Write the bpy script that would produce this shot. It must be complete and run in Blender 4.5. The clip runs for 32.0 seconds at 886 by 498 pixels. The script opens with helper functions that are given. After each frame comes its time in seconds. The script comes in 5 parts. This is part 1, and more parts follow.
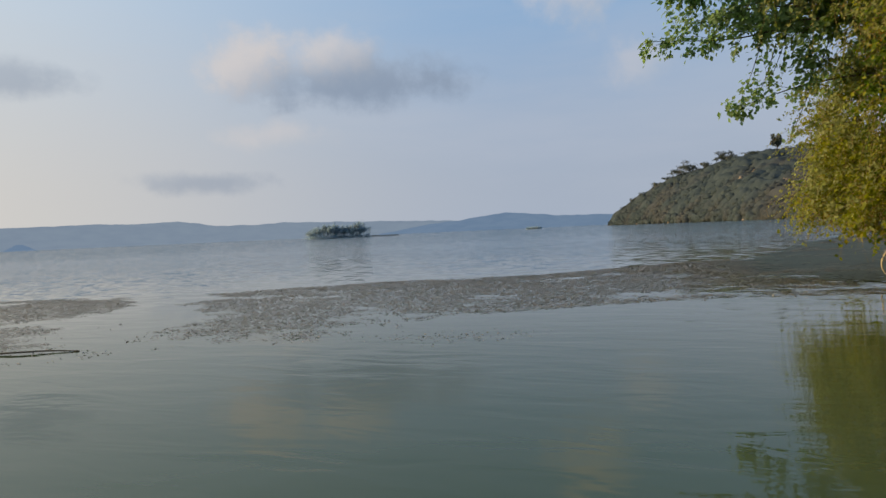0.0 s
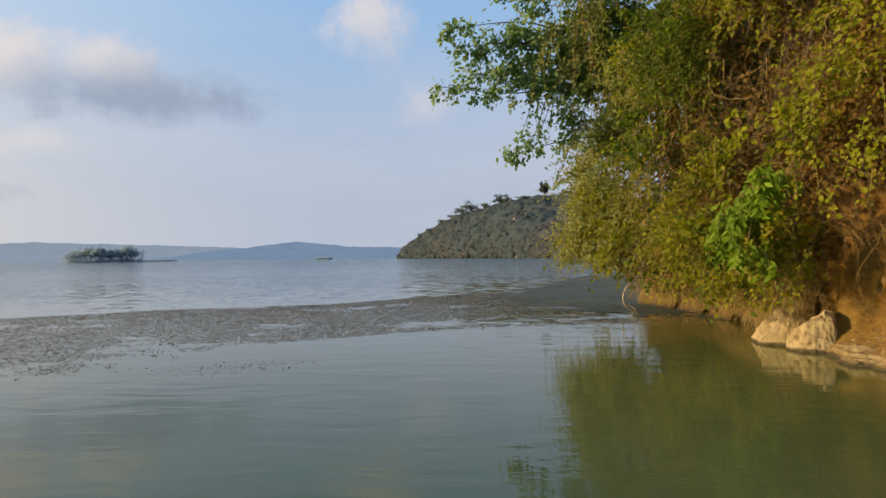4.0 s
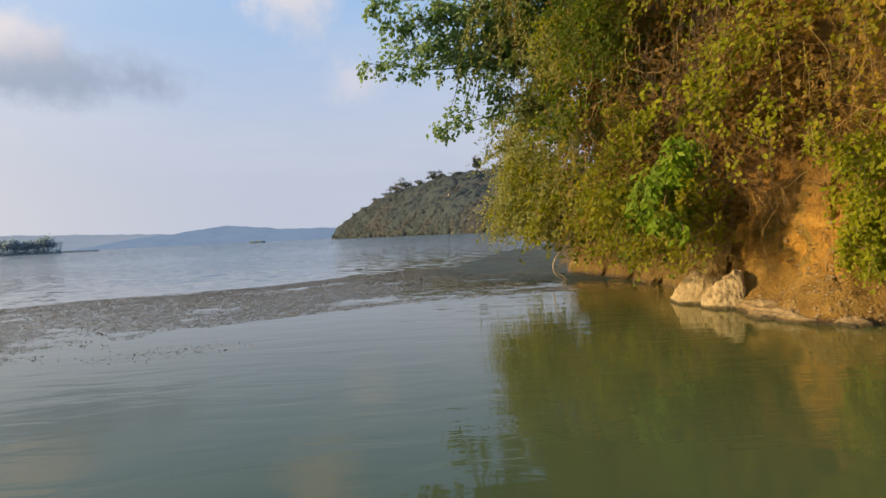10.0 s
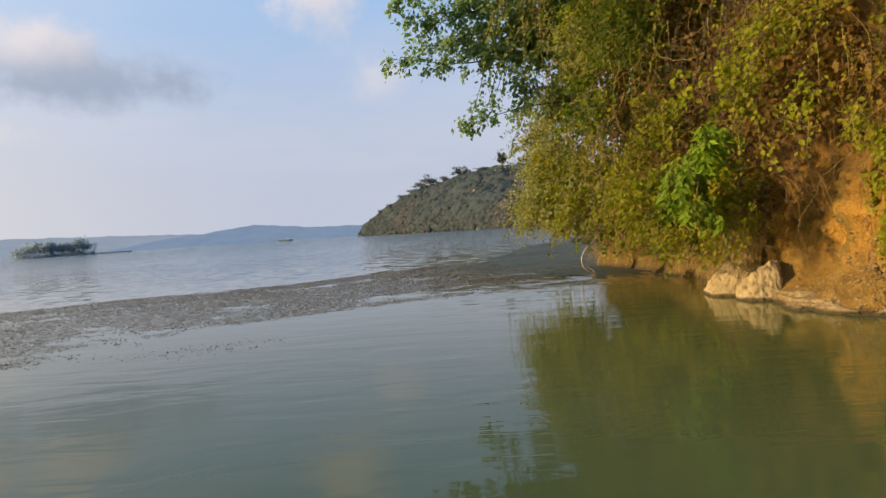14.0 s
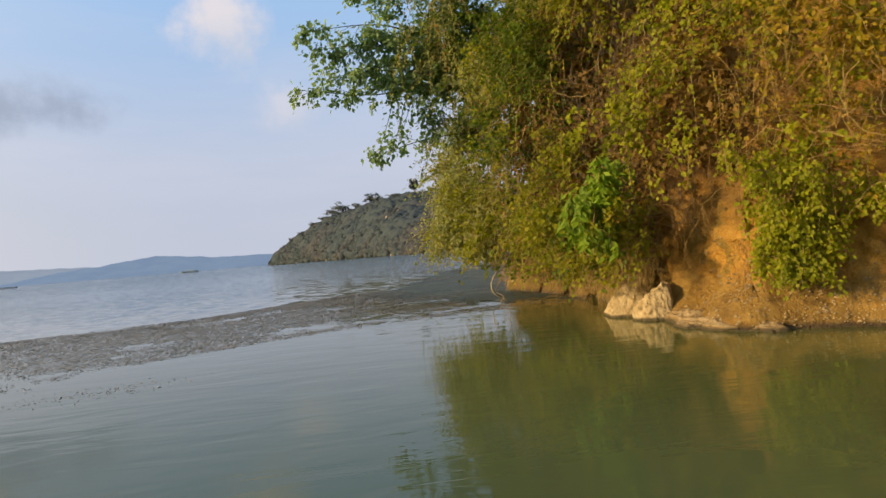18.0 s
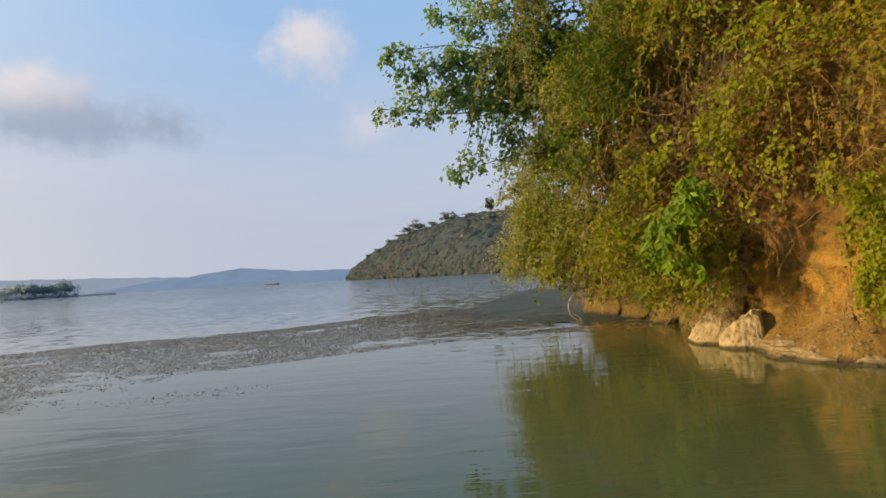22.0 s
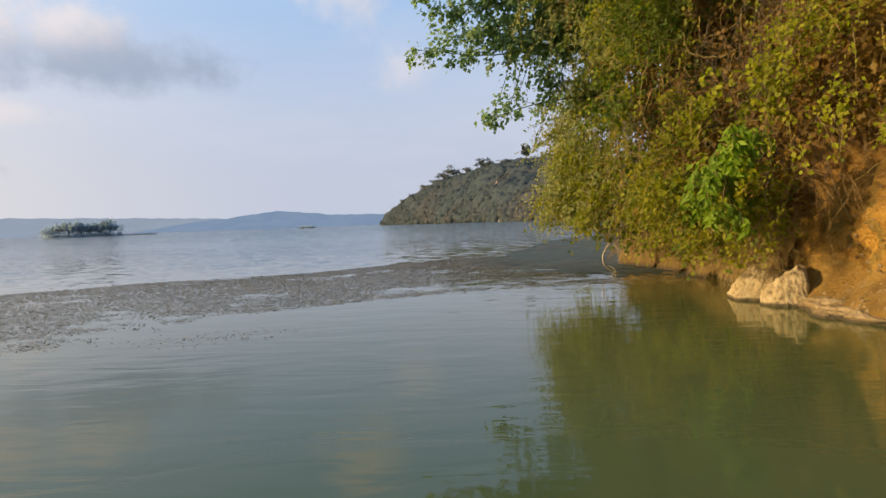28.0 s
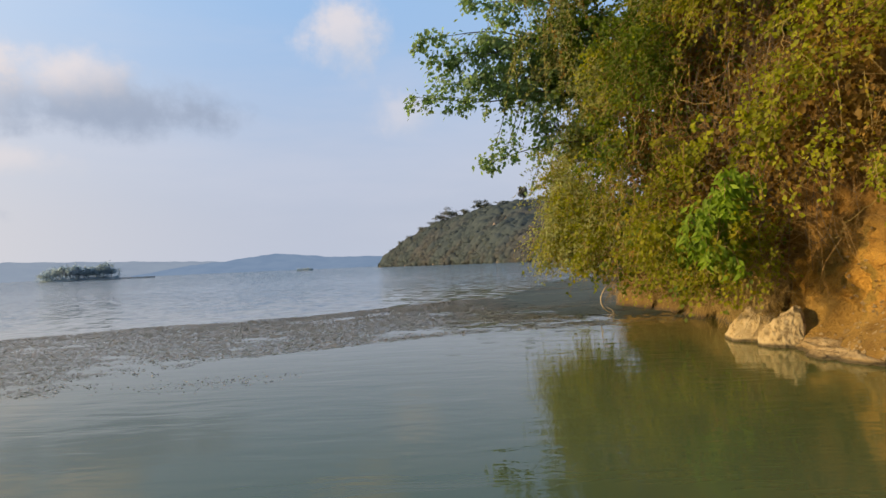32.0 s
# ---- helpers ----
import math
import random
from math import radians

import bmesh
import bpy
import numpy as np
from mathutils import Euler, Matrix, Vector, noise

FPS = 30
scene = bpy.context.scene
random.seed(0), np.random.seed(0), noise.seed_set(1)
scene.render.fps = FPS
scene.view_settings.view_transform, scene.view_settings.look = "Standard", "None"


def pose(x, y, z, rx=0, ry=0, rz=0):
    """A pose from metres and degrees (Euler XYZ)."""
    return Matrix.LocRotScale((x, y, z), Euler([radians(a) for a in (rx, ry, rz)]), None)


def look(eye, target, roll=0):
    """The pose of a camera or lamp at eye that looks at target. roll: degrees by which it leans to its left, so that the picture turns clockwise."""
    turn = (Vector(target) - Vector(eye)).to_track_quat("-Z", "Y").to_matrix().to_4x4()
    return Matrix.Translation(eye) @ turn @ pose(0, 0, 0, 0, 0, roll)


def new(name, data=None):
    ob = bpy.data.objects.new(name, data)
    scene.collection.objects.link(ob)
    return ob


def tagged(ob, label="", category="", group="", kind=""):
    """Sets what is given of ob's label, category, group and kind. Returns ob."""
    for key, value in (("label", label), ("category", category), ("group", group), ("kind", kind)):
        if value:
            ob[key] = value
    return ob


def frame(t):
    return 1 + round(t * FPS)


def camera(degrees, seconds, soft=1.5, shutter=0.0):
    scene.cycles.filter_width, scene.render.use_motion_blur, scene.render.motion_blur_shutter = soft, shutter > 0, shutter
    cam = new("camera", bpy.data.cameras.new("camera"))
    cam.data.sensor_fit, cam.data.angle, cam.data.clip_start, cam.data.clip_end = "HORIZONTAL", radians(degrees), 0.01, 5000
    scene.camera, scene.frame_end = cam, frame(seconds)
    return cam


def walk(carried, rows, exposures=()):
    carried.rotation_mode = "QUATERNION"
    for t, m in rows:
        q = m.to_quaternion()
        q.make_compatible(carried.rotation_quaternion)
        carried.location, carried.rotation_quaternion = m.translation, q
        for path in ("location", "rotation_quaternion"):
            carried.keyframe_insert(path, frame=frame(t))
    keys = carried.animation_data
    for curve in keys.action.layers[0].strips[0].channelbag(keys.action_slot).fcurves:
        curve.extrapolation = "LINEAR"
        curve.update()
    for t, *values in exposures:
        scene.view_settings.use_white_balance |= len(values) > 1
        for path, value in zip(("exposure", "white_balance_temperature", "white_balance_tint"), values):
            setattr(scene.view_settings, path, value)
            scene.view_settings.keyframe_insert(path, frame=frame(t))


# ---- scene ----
cam = camera(69.6, 32.0, soft=1.5)
PATH = [
    (0, (0.007, 0.151, 1.241), (-1.314, 10.060, 0.971), -2.59),
    (0.5, (-0.049, 0.148, 1.210), (-0.790, 10.120, 1.087), -3.07),
    (1, (0.040, 0.129, 1.202), (0.102, 10.129, 1.185), -2.62),
    (1.5, (0.020, 0.225, 1.237), (0.948, 10.182, 1.216), -1.90),
    (2, (-0.002, 0.164, 1.231), (1.560, 10.041, 1.141), -1.35),
    (2.5, (0.024, 0.150, 1.220), (1.882, 9.976, 1.155), -0.98),
    (4.5, (-0.030, 0.066, 1.196), (1.904, 9.876, 1.353), -0.63),
    (5, (-0.081, 0.035, 1.171), (1.399, 9.924, 1.302), -0.32),
    (5.5, (-0.140, 0.040, 1.192), (1.164, 9.955, 1.246), -0.78),
    (6, (-0.031, 0.145, 1.199), (1.420, 10.039, 1.204), -0.98),
    (6.5, (0.013, 0.107, 1.214), (1.889, 9.929, 1.135), -1.27),
    (7, (0.027, 0.059, 1.215), (2.263, 9.805, 1.101), -1.08),
    (7.5, (0.030, 0.039, 1.207), (2.367, 9.761, 1.093), -0.97),
    (8, (0.016, 0.025, 1.199), (2.395, 9.737, 1.071), -1.43),
    (8.5, (0.014, 0.018, 1.201), (2.467, 9.711, 1.026), -2.12),
    (9, (-0.004, -0.034, 1.165), (2.692, 9.594, 0.971), -2.27),
    (9.5, (0.034, -0.016, 1.188), (2.909, 9.558, 0.930), -2.72),
    (10, (0.003, -0.057, 1.180), (2.896, 9.512, 0.920), -2.81),
    (10.5, (-0.027, -0.085, 1.169), (2.866, 9.485, 0.929), -2.86),
    (11, (-0.030, -0.102, 1.167), (2.850, 9.472, 0.943), -3.03),
    (11.5, (-0.007, -0.077, 1.172), (2.901, 9.488, 0.966), -3.31),
    (12, (-0.059, -0.100, 1.161), (2.762, 9.491, 0.917), -3.26),
    (12.5, (-0.074, -0.114, 1.158), (2.598, 9.518, 0.879), -3.57),
    (13, (-0.023, -0.065, 1.163), (2.716, 9.548, 0.871), -4.05),
    (13.5, (0.002, -0.055, 1.166), (2.775, 9.547, 0.812), -4.14),
    (15.5, (-0.041, 0.238, 1.151), (0.939, 10.190, 1.120), -1.38),
    (16, (0.068, 0.193, 1.195), (2.118, 9.981, 1.188), -1.48),
    (16.5, (0.107, -0.028, 1.215), (3.654, 9.321, 1.322), -1.69),
    (17, (0.134, -0.080, 1.222), (4.078, 9.109, 1.265), -3.28),
    (17.5, (0.078, -0.100, 1.216), (4.013, 9.093, 1.227), -4.54),
    (18, (-0.006, -0.140, 1.211), (3.801, 9.107, 1.218), -4.91),
    (18.5, (-0.018, -0.168, 1.205), (3.522, 9.184, 1.267), -5.27),
    (19, (-0.028, -0.143, 1.202), (3.240, 9.307, 1.314), -5.54),
    (19.5, (-0.027, -0.108, 1.190), (3.026, 9.413, 1.314), -5.48),
    (20, (-0.033, -0.092, 1.181), (2.863, 9.479, 1.309), -5.24),
    (20.5, (-0.013, -0.057, 1.185), (2.845, 9.525, 1.319), -5.16),
    (21, (-0.029, -0.074, 1.186), (2.778, 9.523, 1.360), -4.39),
    (21.5, (-0.019, -0.079, 1.197), (2.765, 9.521, 1.472), -3.64),
    (22, (-0.040, -0.117, 1.192), (2.682, 9.497, 1.582), -3.27),
    (22.5, (0.000, -0.064, 1.205), (2.746, 9.542, 1.617), -3.31),
    (23, (-0.016, -0.078, 1.213), (2.668, 9.546, 1.623), -3.33),
    (23.5, (-0.010, -0.053, 1.193), (2.658, 9.577, 1.595), -2.88),
    (24, (0.037, -0.019, 1.208), (2.783, 9.589, 1.589), -2.73),
    (24.5, (0.068, 0.021, 1.235), (2.961, 9.591, 1.470), -3.06),
    (25, (0.061, 0.020, 1.233), (3.002, 9.577, 1.125), -3.13),
    (25.5, (0.040, 0.021, 1.227), (3.007, 9.567, 0.945), -3.01),
    (26, (-0.006, -0.026, 1.220), (2.642, 9.615, 1.035), -2.61),
    (26.5, (-0.049, -0.015, 1.194), (2.378, 9.683, 0.962), -1.92),
    (28.5, (0.067, 0.083, 1.212), (2.216, 9.839, 0.761), -2.23),
    (29, (0.042, 0.074, 1.206), (2.279, 9.810, 0.756), -1.74),
    (29.5, (0.000, 0.029, 1.198), (2.204, 9.772, 0.740), -1.57),
    (30, (-0.011, 0.001, 1.188), (2.146, 9.753, 0.702), -1.37),
    (30.5, (-0.001, -0.005, 1.177), (2.106, 9.759, 0.710), -1.30),
    (31, (-0.005, -0.002, 1.183), (2.087, 9.768, 0.750), -1.45),
    (31.5, (-0.022, -0.018, 1.188), (2.068, 9.756, 0.871), -1.86),
    (32, (0.015, -0.018, 1.233), (2.244, 9.728, 1.457), -2.46),
]
EXPOSURES = [(0.0, 0.12, 6210, 6), (1.0, 0.27, 6230, 6.5), (2.0, 0.46, 6320, 8), (5.0, 0.36, 6320, 8), (6.0, 0.44, 6350, 9), (8.0, 0.6, 6480, 10.5), (9.5, 0.54, 6480, 11), (11.0, 0.5, 6480, 11), (15.6, 0.56, 6480, 11), (16.3, 0.58, 6500, 11),
             (17.0, 0.58, 6580, 11.5), (18.0, 0.54, 6530, 11), (20.0, 0.46, 6450, 10), (23.0, 0.47, 6450, 10), (24.3, 0.48, 6430, 10), (25.0, 0.6, 6480, 11), (26.0, 0.54, 6430, 10.5), (29.0, 0.58, 6480, 11), (31.0, 0.52, 6430, 10.5), (32.0, 0.48, 6430, 10.5)]
walk(cam, [(t, look(eye, target, roll)) for t, eye, target, roll in PATH], EXPOSURES)

# ---- world, sun ----
SUN_AZ, SUN_EL = -84.0, 14.0      # degrees from +y towards +x, and above the horizon


def toward(az, el):
    a, e = radians(az), radians(el)
    return Vector((math.sin(a) * math.cos(e), math.cos(a) * math.cos(e), math.sin(e)))


sun = new("sun", bpy.data.lights.new("sun", "SUN"))
sun.data.energy, sun.data.angle, sun.data.color = 5.2, radians(5.0), (1.0, 0.70, 0.34)
sun.matrix_world = look((0, 0, 60), Vector((0, 0, 60)) - toward(SUN_AZ, SUN_EL))


class Nodes:
    """A short way to write node trees."""

    def __init__(self, tree):
        self.tree = tree

    def add(self, kind, ins=None, **props):
        n = self.tree.nodes.new("ShaderNode" + kind)
        for k, v in props.items():
            setattr_node(n, k, v)
        for k, v in (ins or {}).items():
            self.put(n.inputs[k], v)
        return n

    def put(self, socket, v):
        if isinstance(v, bpy.types.NodeSocket):
            self.tree.links.new(v, socket)
        else:
            socket.default_value = v

    def math(self, op, a, b=0.0, c=0.0, clamp=False):
        n = self.tree.nodes.new("ShaderNodeMath")
        n.operation, n.use_clamp = op, clamp
        for i, v in enumerate((a, b, c)):
            self.put(n.inputs[i], v)
        return n.outputs[0]

    def smooth(self, v, lo, hi):
        n = self.tree.nodes.new("ShaderNodeMapRange")
        n.interpolation_type = "SMOOTHSTEP"
        self.put(n.inputs[0], v)
        n.inputs[1].default_value, n.inputs[2].default_value = lo, hi
        return n.outputs[0]

    def mix(self, f, a, b, how="MIX"):
        n = self.tree.nodes.new("ShaderNodeMix")
        n.data_type, n.blend_type = "RGBA", how
        self.put(n.inputs[0], f), self.put(n.inputs[6], a), self.put(n.inputs[7], b)
        return n.outputs[2]

    def noise(self, vector, scale, detail=4.0, rough=0.55, distortion=0.0):
        n = self.tree.nodes.new("ShaderNodeTexNoise")
        if vector is not None:
            self.put(n.inputs["Vector"], vector)
        n.inputs["Scale"].default_value, n.inputs["Detail"].default_value = scale, detail
        n.inputs["Roughness"].default_value, n.inputs["Distortion"].default_value = rough, distortion
        return n.outputs["Fac"]

    def ramp(self, v, stops):
        n = self.tree.nodes.new("ShaderNodeValToRGB")
        self.put(n.inputs[0], v)
        els = n.color_ramp.elements
        while len(els) < len(stops):
            els.new(0.5)
        for e, (at, c) in zip(els, stops):
            e.position, e.color = at, (*c, 1)
        return n.outputs[0]


def setattr_node(n, k, v):
    if k == "operation":
        n.operation = v


def sky():
    world = bpy.data.worlds.new("world")
    scene.world = world
    world.use_nodes = True
    tree = world.node_tree
    tree.nodes.clear()
    N = Nodes(tree)
    air = tree.nodes.new("ShaderNodeTexSky")
    air.sky_type, air.sun_disc = "NISHITA", False
    air.sun_elevation, air.sun_rotation = radians(SUN_EL), radians(SUN_AZ)
    air.air_density, air.dust_density, air.ozone_density, air.altitude = 1.0, 2.0, 1.5, 0
    d = tree.nodes.new("ShaderNodeTexCoord").outputs["Generated"]
    sep = N.add("SeparateXYZ", {0: d})
    x, y, z = sep.outputs
    az = N.math("MULTIPLY", N.math("ARCTAN2", x, y), 57.29578)
    el = N.math("MULTIPLY", N.math("ARCSINE", z), 57.29578)
    # evening haze: pale lilac low down, warmer towards the sun's side
    warm = N.smooth(N.math("MULTIPLY", az, -1.0), -5.0, 62.0)
    low = N.mix(warm, (4.05, 4.4, 5.25, 1), (7.2, 6.5, 5.8, 1))
    high = N.mix(warm, (2.7, 4.18, 6.35, 1), (6.5, 7.0, 7.6, 1))
    haze = N.mix(N.smooth(el, 2.0, 24.0), low, high)
    thin = N.noise(N.add("CombineXYZ", {0: N.math("MULTIPLY", az, 0.02), 1: N.math("MULTIPLY", el, 0.09), 2: 0.4}).outputs[0], 1.0, 5.0, 0.6)
    haze = N.mix(N.math("MULTIPLY", N.smooth(thin, 0.45, 0.75), 0.35), haze, N.mix(warm, (5.1, 5.2, 5.9, 1), (6.3, 5.9, 5.7, 1)))
    colour = N.mix(N.math("SUBTRACT", 1.0, N.math("MULTIPLY", N.smooth(el, 25.0, 80.0), 0.5)), air.outputs[0], haze)
    # clouds: soft heaps, pale on the sun's side and grey-blue below
    p = N.add("CombineXYZ", {0: az, 1: el, 2: 0.0}).outputs[0]
    fluff = N.noise(p, 0.2, 7.0, 0.6)
    fluff = N.math("SUBTRACT", fluff, 0.5)

    def heap(col, at_az, at_el, r_az, r_el, solid, light, shade, bias=0.0):
        u = N.math("DIVIDE", N.math("SUBTRACT", az, at_az), r_az)
        v = N.math("DIVIDE", N.math("SUBTRACT", el, at_el), r_el)
        r = N.math("SQRT", N.math("ADD", N.math("MULTIPLY", u, u), N.math("MULTIPLY", v, v)))
        body = N.math("ADD", N.math("SUBTRACT", 1.0, r), N.math("MULTIPLY", fluff, 2.1))
        cover = N.math("MULTIPLY", N.smooth(body, -0.1, 0.75), solid)
        lit = N.math("ADD", N.math("SUBTRACT", N.math("MULTIPLY", v, 0.7), N.math("MULTIPLY", u, 0.55)), N.math("ADD", N.math("MULTIPLY", fluff, 1.2), bias))
        tone = N.mix(N.smooth(lit, -0.5, 0.65), shade, light)
        return N.mix(cover, col, tone)

    cream, grey, dim = (6.9, 6.1, 5.8, 1), (2.55, 3.0, 3.9, 1), (3.3, 3.7, 4.5, 1)
    for one in ((-14.5, 13.3, 11.0, 2.7, 0.78, dim, grey, -0.25), (-24.6, 14.2, 4.2, 4.0, 0.8, cream, dim, 0.4),
                (-16.0, 15.4, 5.0, 2.8, 0.7, cream, dim, 0.2), (-28.0, 5.0, 6.0, 1.2, 0.5, dim, grey, -0.3),
                (-41.0, 12.8, 6.0, 1.7, 0.5, dim, grey, -0.1), (4.6, 20.0, 4.4, 3.6, 0.75, cream, (4.7, 4.9, 5.5, 1), 0.3),
                (10.4, 13.2, 3.4, 2.5, 0.38, cream, (4.7, 4.9, 5.5, 1), 0.3), (-21.0, 8.8, 5.5, 1.6, 0.45, cream, (5.0, 5.1, 5.5, 1), 0.3),
                (-62.0, 14.0, 14.0, 3.0, 0.7, cream, dim, 0.0), (38.0, 17.0, 12.0, 3.5, 0.6, cream, dim, 0.0),
                (100.0, 20.0, 22.0, 5.0, 0.7, cream, dim, 0.0), (-140.0, 18.0, 20.0, 4.0, 0.7, cream, dim, 0.0)):
        colour = heap(colour, *one)
    back = N.add("Background", {0: colour, 1: 0.09})
    out = tree.nodes.new("ShaderNodeOutputWorld")
    tree.links.new(back.outputs[0], out.inputs[0])


sky()


# ---- materials ----
def material(name):
    m = bpy.data.materials.new(name)
    m.use_nodes = True
    tree = m.node_tree
    tree.nodes.clear()
    out = tree.nodes.new("ShaderNodeOutputMaterial")
    return m, Nodes(tree), out


def finish(N, out, colour, rough=0.8, bump=None, depth=0.02, strength=0.6, spec=0.3, through_light=0.0, through_colour=None):
    b = N.add("BsdfPrincipled", {"Base Color": colour, "Roughness": rough, "Specular IOR Level": spec})
    if bump is not None:
        n = N.add("Bump", {"Height": bump, "Distance": depth, "Strength": strength})
        N.tree.links.new(n.outputs[0], b.inputs["Normal"])
    last = b.outputs[0]
    if through_light:
        t = N.add("BsdfTranslucent", {0: through_colour})
        last = N.add("MixShader", {0: through_light, 1: last, 2: t.outputs[0]}).outputs[0]
    N.tree.links.new(last, out.inputs[0])


def leaf_material(name, dark, mid, pale, glow, dry=None, share=0.35, patch_size=0.9, single=0.6, flare_side=None):
    m, N, out = material(name)
    island = N.add("NewGeometry").outputs["Random Per Island"]
    place = N.add("NewGeometry").outputs["Position"]
    patch = N.noise(place, patch_size, 4.0)
    v = N.math("ADD", N.math("MULTIPLY", island, single), N.math("MULTIPLY", N.math("SUBTRACT", patch, 0.3), 1.5 - single), clamp=True)
    c = N.ramp(v, ((0.0, dark), (0.5, mid), (1.0, pale)))
    if dry:
        dry_flare = N.math("ADD", N.math("MULTIPLY", island, 0.35), N.noise(place, patch_size * 1.9, 3.0))
        # warm lens flare put into the leaf colour towards one end
        if flare_side:
            dry_flare = N.math("ADD", dry_flare, N.math("MULTIPLY", N.math("SUBTRACT", 1.0, N.smooth(N.add("SeparateXYZ", {0: place}).outputs[1], *flare_side)), 0.32))
        c = N.mix(N.math("MULTIPLY", N.smooth(dry_flare, 0.72, 1.15), 0.85), c, (*dry, 1))
    mottled = N.noise(place, 60.0, 2.0)
    c = N.mix(0.25, c, N.mix(mottled, (0.3, 0.3, 0.3, 1), (1, 1, 1, 1)), "MULTIPLY")
    finish(N, out, c, 0.55, mottled, 0.004, 0.4, 0.2, share, N.mix(1.0, c, (*glow, 1), "MULTIPLY"))
    return m


def earth_material():
    m, N, out = material("bank_earth")
    place = N.add("NewGeometry").outputs["Position"]
    big, mid, fine = N.noise(place, 0.8, 5.0), N.noise(place, 4.0, 6.0, 0.62), N.noise(place, 30.0, 5.0, 0.65)
    c = N.ramp(N.math("ADD", N.math("MULTIPLY", big, 0.6), N.math("MULTIPLY", mid, 0.5)), ((0.32, (0.22, 0.115, 0.022)), (0.5, (0.42, 0.23, 0.042)), (0.68, (0.58, 0.34, 0.065)), (0.85, (0.62, 0.41, 0.11))))
    moss = N.smooth(N.noise(place, 2.2, 5.0), 0.52, 0.66)
    c = N.mix(N.math("MULTIPLY", moss, 0.6), c, (0.12, 0.115, 0.025, 1))
    c = N.mix(0.7, c, N.ramp(fine, ((0.3, (0.5, 0.47, 0.42)), (0.6, (1, 1, 1)))), "MULTIPLY")
    height = N.add("SeparateXYZ", {0: place}).outputs[2]
    mud = N.math("SUBTRACT", 1.0, N.smooth(N.math("ADD", height, N.math("MULTIPLY", N.math("SUBTRACT", N.noise(place, 3.0, 4.0), 0.5), 0.7)), 0.42, 0.68))
    c = N.mix(N.math("MULTIPLY", mud, 0.85), c, N.ramp(mid, ((0.3, (0.14, 0.083, 0.018)), (0.52, (0.25, 0.155, 0.036)), (0.7, (0.35, 0.235, 0.07)))))
    # darker brown higher up, except at the near end
    upper_brown = N.smooth(N.math("ADD", height, N.math("MULTIPLY", big, 2.0)), 2.0, 3.0)
    upper_brown = N.math("MULTIPLY", upper_brown, N.smooth(N.add("SeparateXYZ", {0: place}).outputs[1], 4.9, 5.8))
    c = N.mix(N.math("MULTIPLY", upper_brown, 0.75), c, N.mix(mid, (0.07, 0.042, 0.016, 1), (0.16, 0.10, 0.03, 1)))
    # shade under the vines painted into the earth towards the far end
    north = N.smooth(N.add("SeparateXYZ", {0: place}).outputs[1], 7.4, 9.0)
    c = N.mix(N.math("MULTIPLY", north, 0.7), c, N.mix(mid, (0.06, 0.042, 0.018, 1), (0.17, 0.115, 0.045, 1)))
    wet = N.smooth(height, 0.02, 0.10)
    c = N.mix(N.math("SUBTRACT", 1.0, wet), c, (0.055, 0.038, 0.02, 1))
    finish(N, out, c, N.math("ADD", 0.55, N.math("MULTIPLY", wet, 0.35)), N.math("ADD", N.math("MULTIPLY", mid, 0.6), N.math("MULTIPLY", fine, 0.45)), 0.13, 1.0)
    return m


def stone_material(name, dark, mid, pale):
    m, N, out = material(name)
    place = N.add("NewGeometry").outputs["Position"]
    big, mid_n, fine = N.noise(place, 3.0, 6.0, 0.65), N.noise(place, 14.0, 6.0, 0.65), N.noise(place, 70.0, 4.0, 0.6)
    c = N.ramp(N.math("ADD", N.math("MULTIPLY", big, 0.55), N.math("MULTIPLY", mid_n, 0.5)), ((0.30, dark), (0.48, mid), (0.72, pale)))
    pits = N.smooth(mid_n, 0.36, 0.46)
    c = N.mix(N.math("MULTIPLY", N.math("SUBTRACT", 1.0, pits), 0.5), c, (*dark, 1))
    wet = N.smooth(N.math("ADD", N.add("SeparateXYZ", {0: place}).outputs[2], N.math("MULTIPLY", N.math("SUBTRACT", big, 0.5), 0.06)), 0.015, 0.06)
    c = N.mix(N.math("SUBTRACT", 1.0, wet), c, (0.07, 0.055, 0.03, 1))
    finish(N, out, c, 0.85, N.math("ADD", N.math("MULTIPLY", mid_n, 0.7), N.math("MULTIPLY", fine, 0.3)), 0.06, 1.0, 0.25)
    return m


def bark_material(name, dark, pale):
    m, N, out = material(name)
    place = N.add("NewGeometry").outputs["Position"]
    n, f = N.noise(place, 7.0, 5.0), N.noise(place, 60.0, 4.0)
    island = N.add("NewGeometry").outputs["Random Per Island"]
    c = N.ramp(N.math("ADD", N.math("MULTIPLY", n, 0.5), N.math("MULTIPLY", island, 0.5)), ((0.2, dark), (0.8, pale)))
    finish(N, out, c, 0.85, f, 0.01, 0.7)
    return m


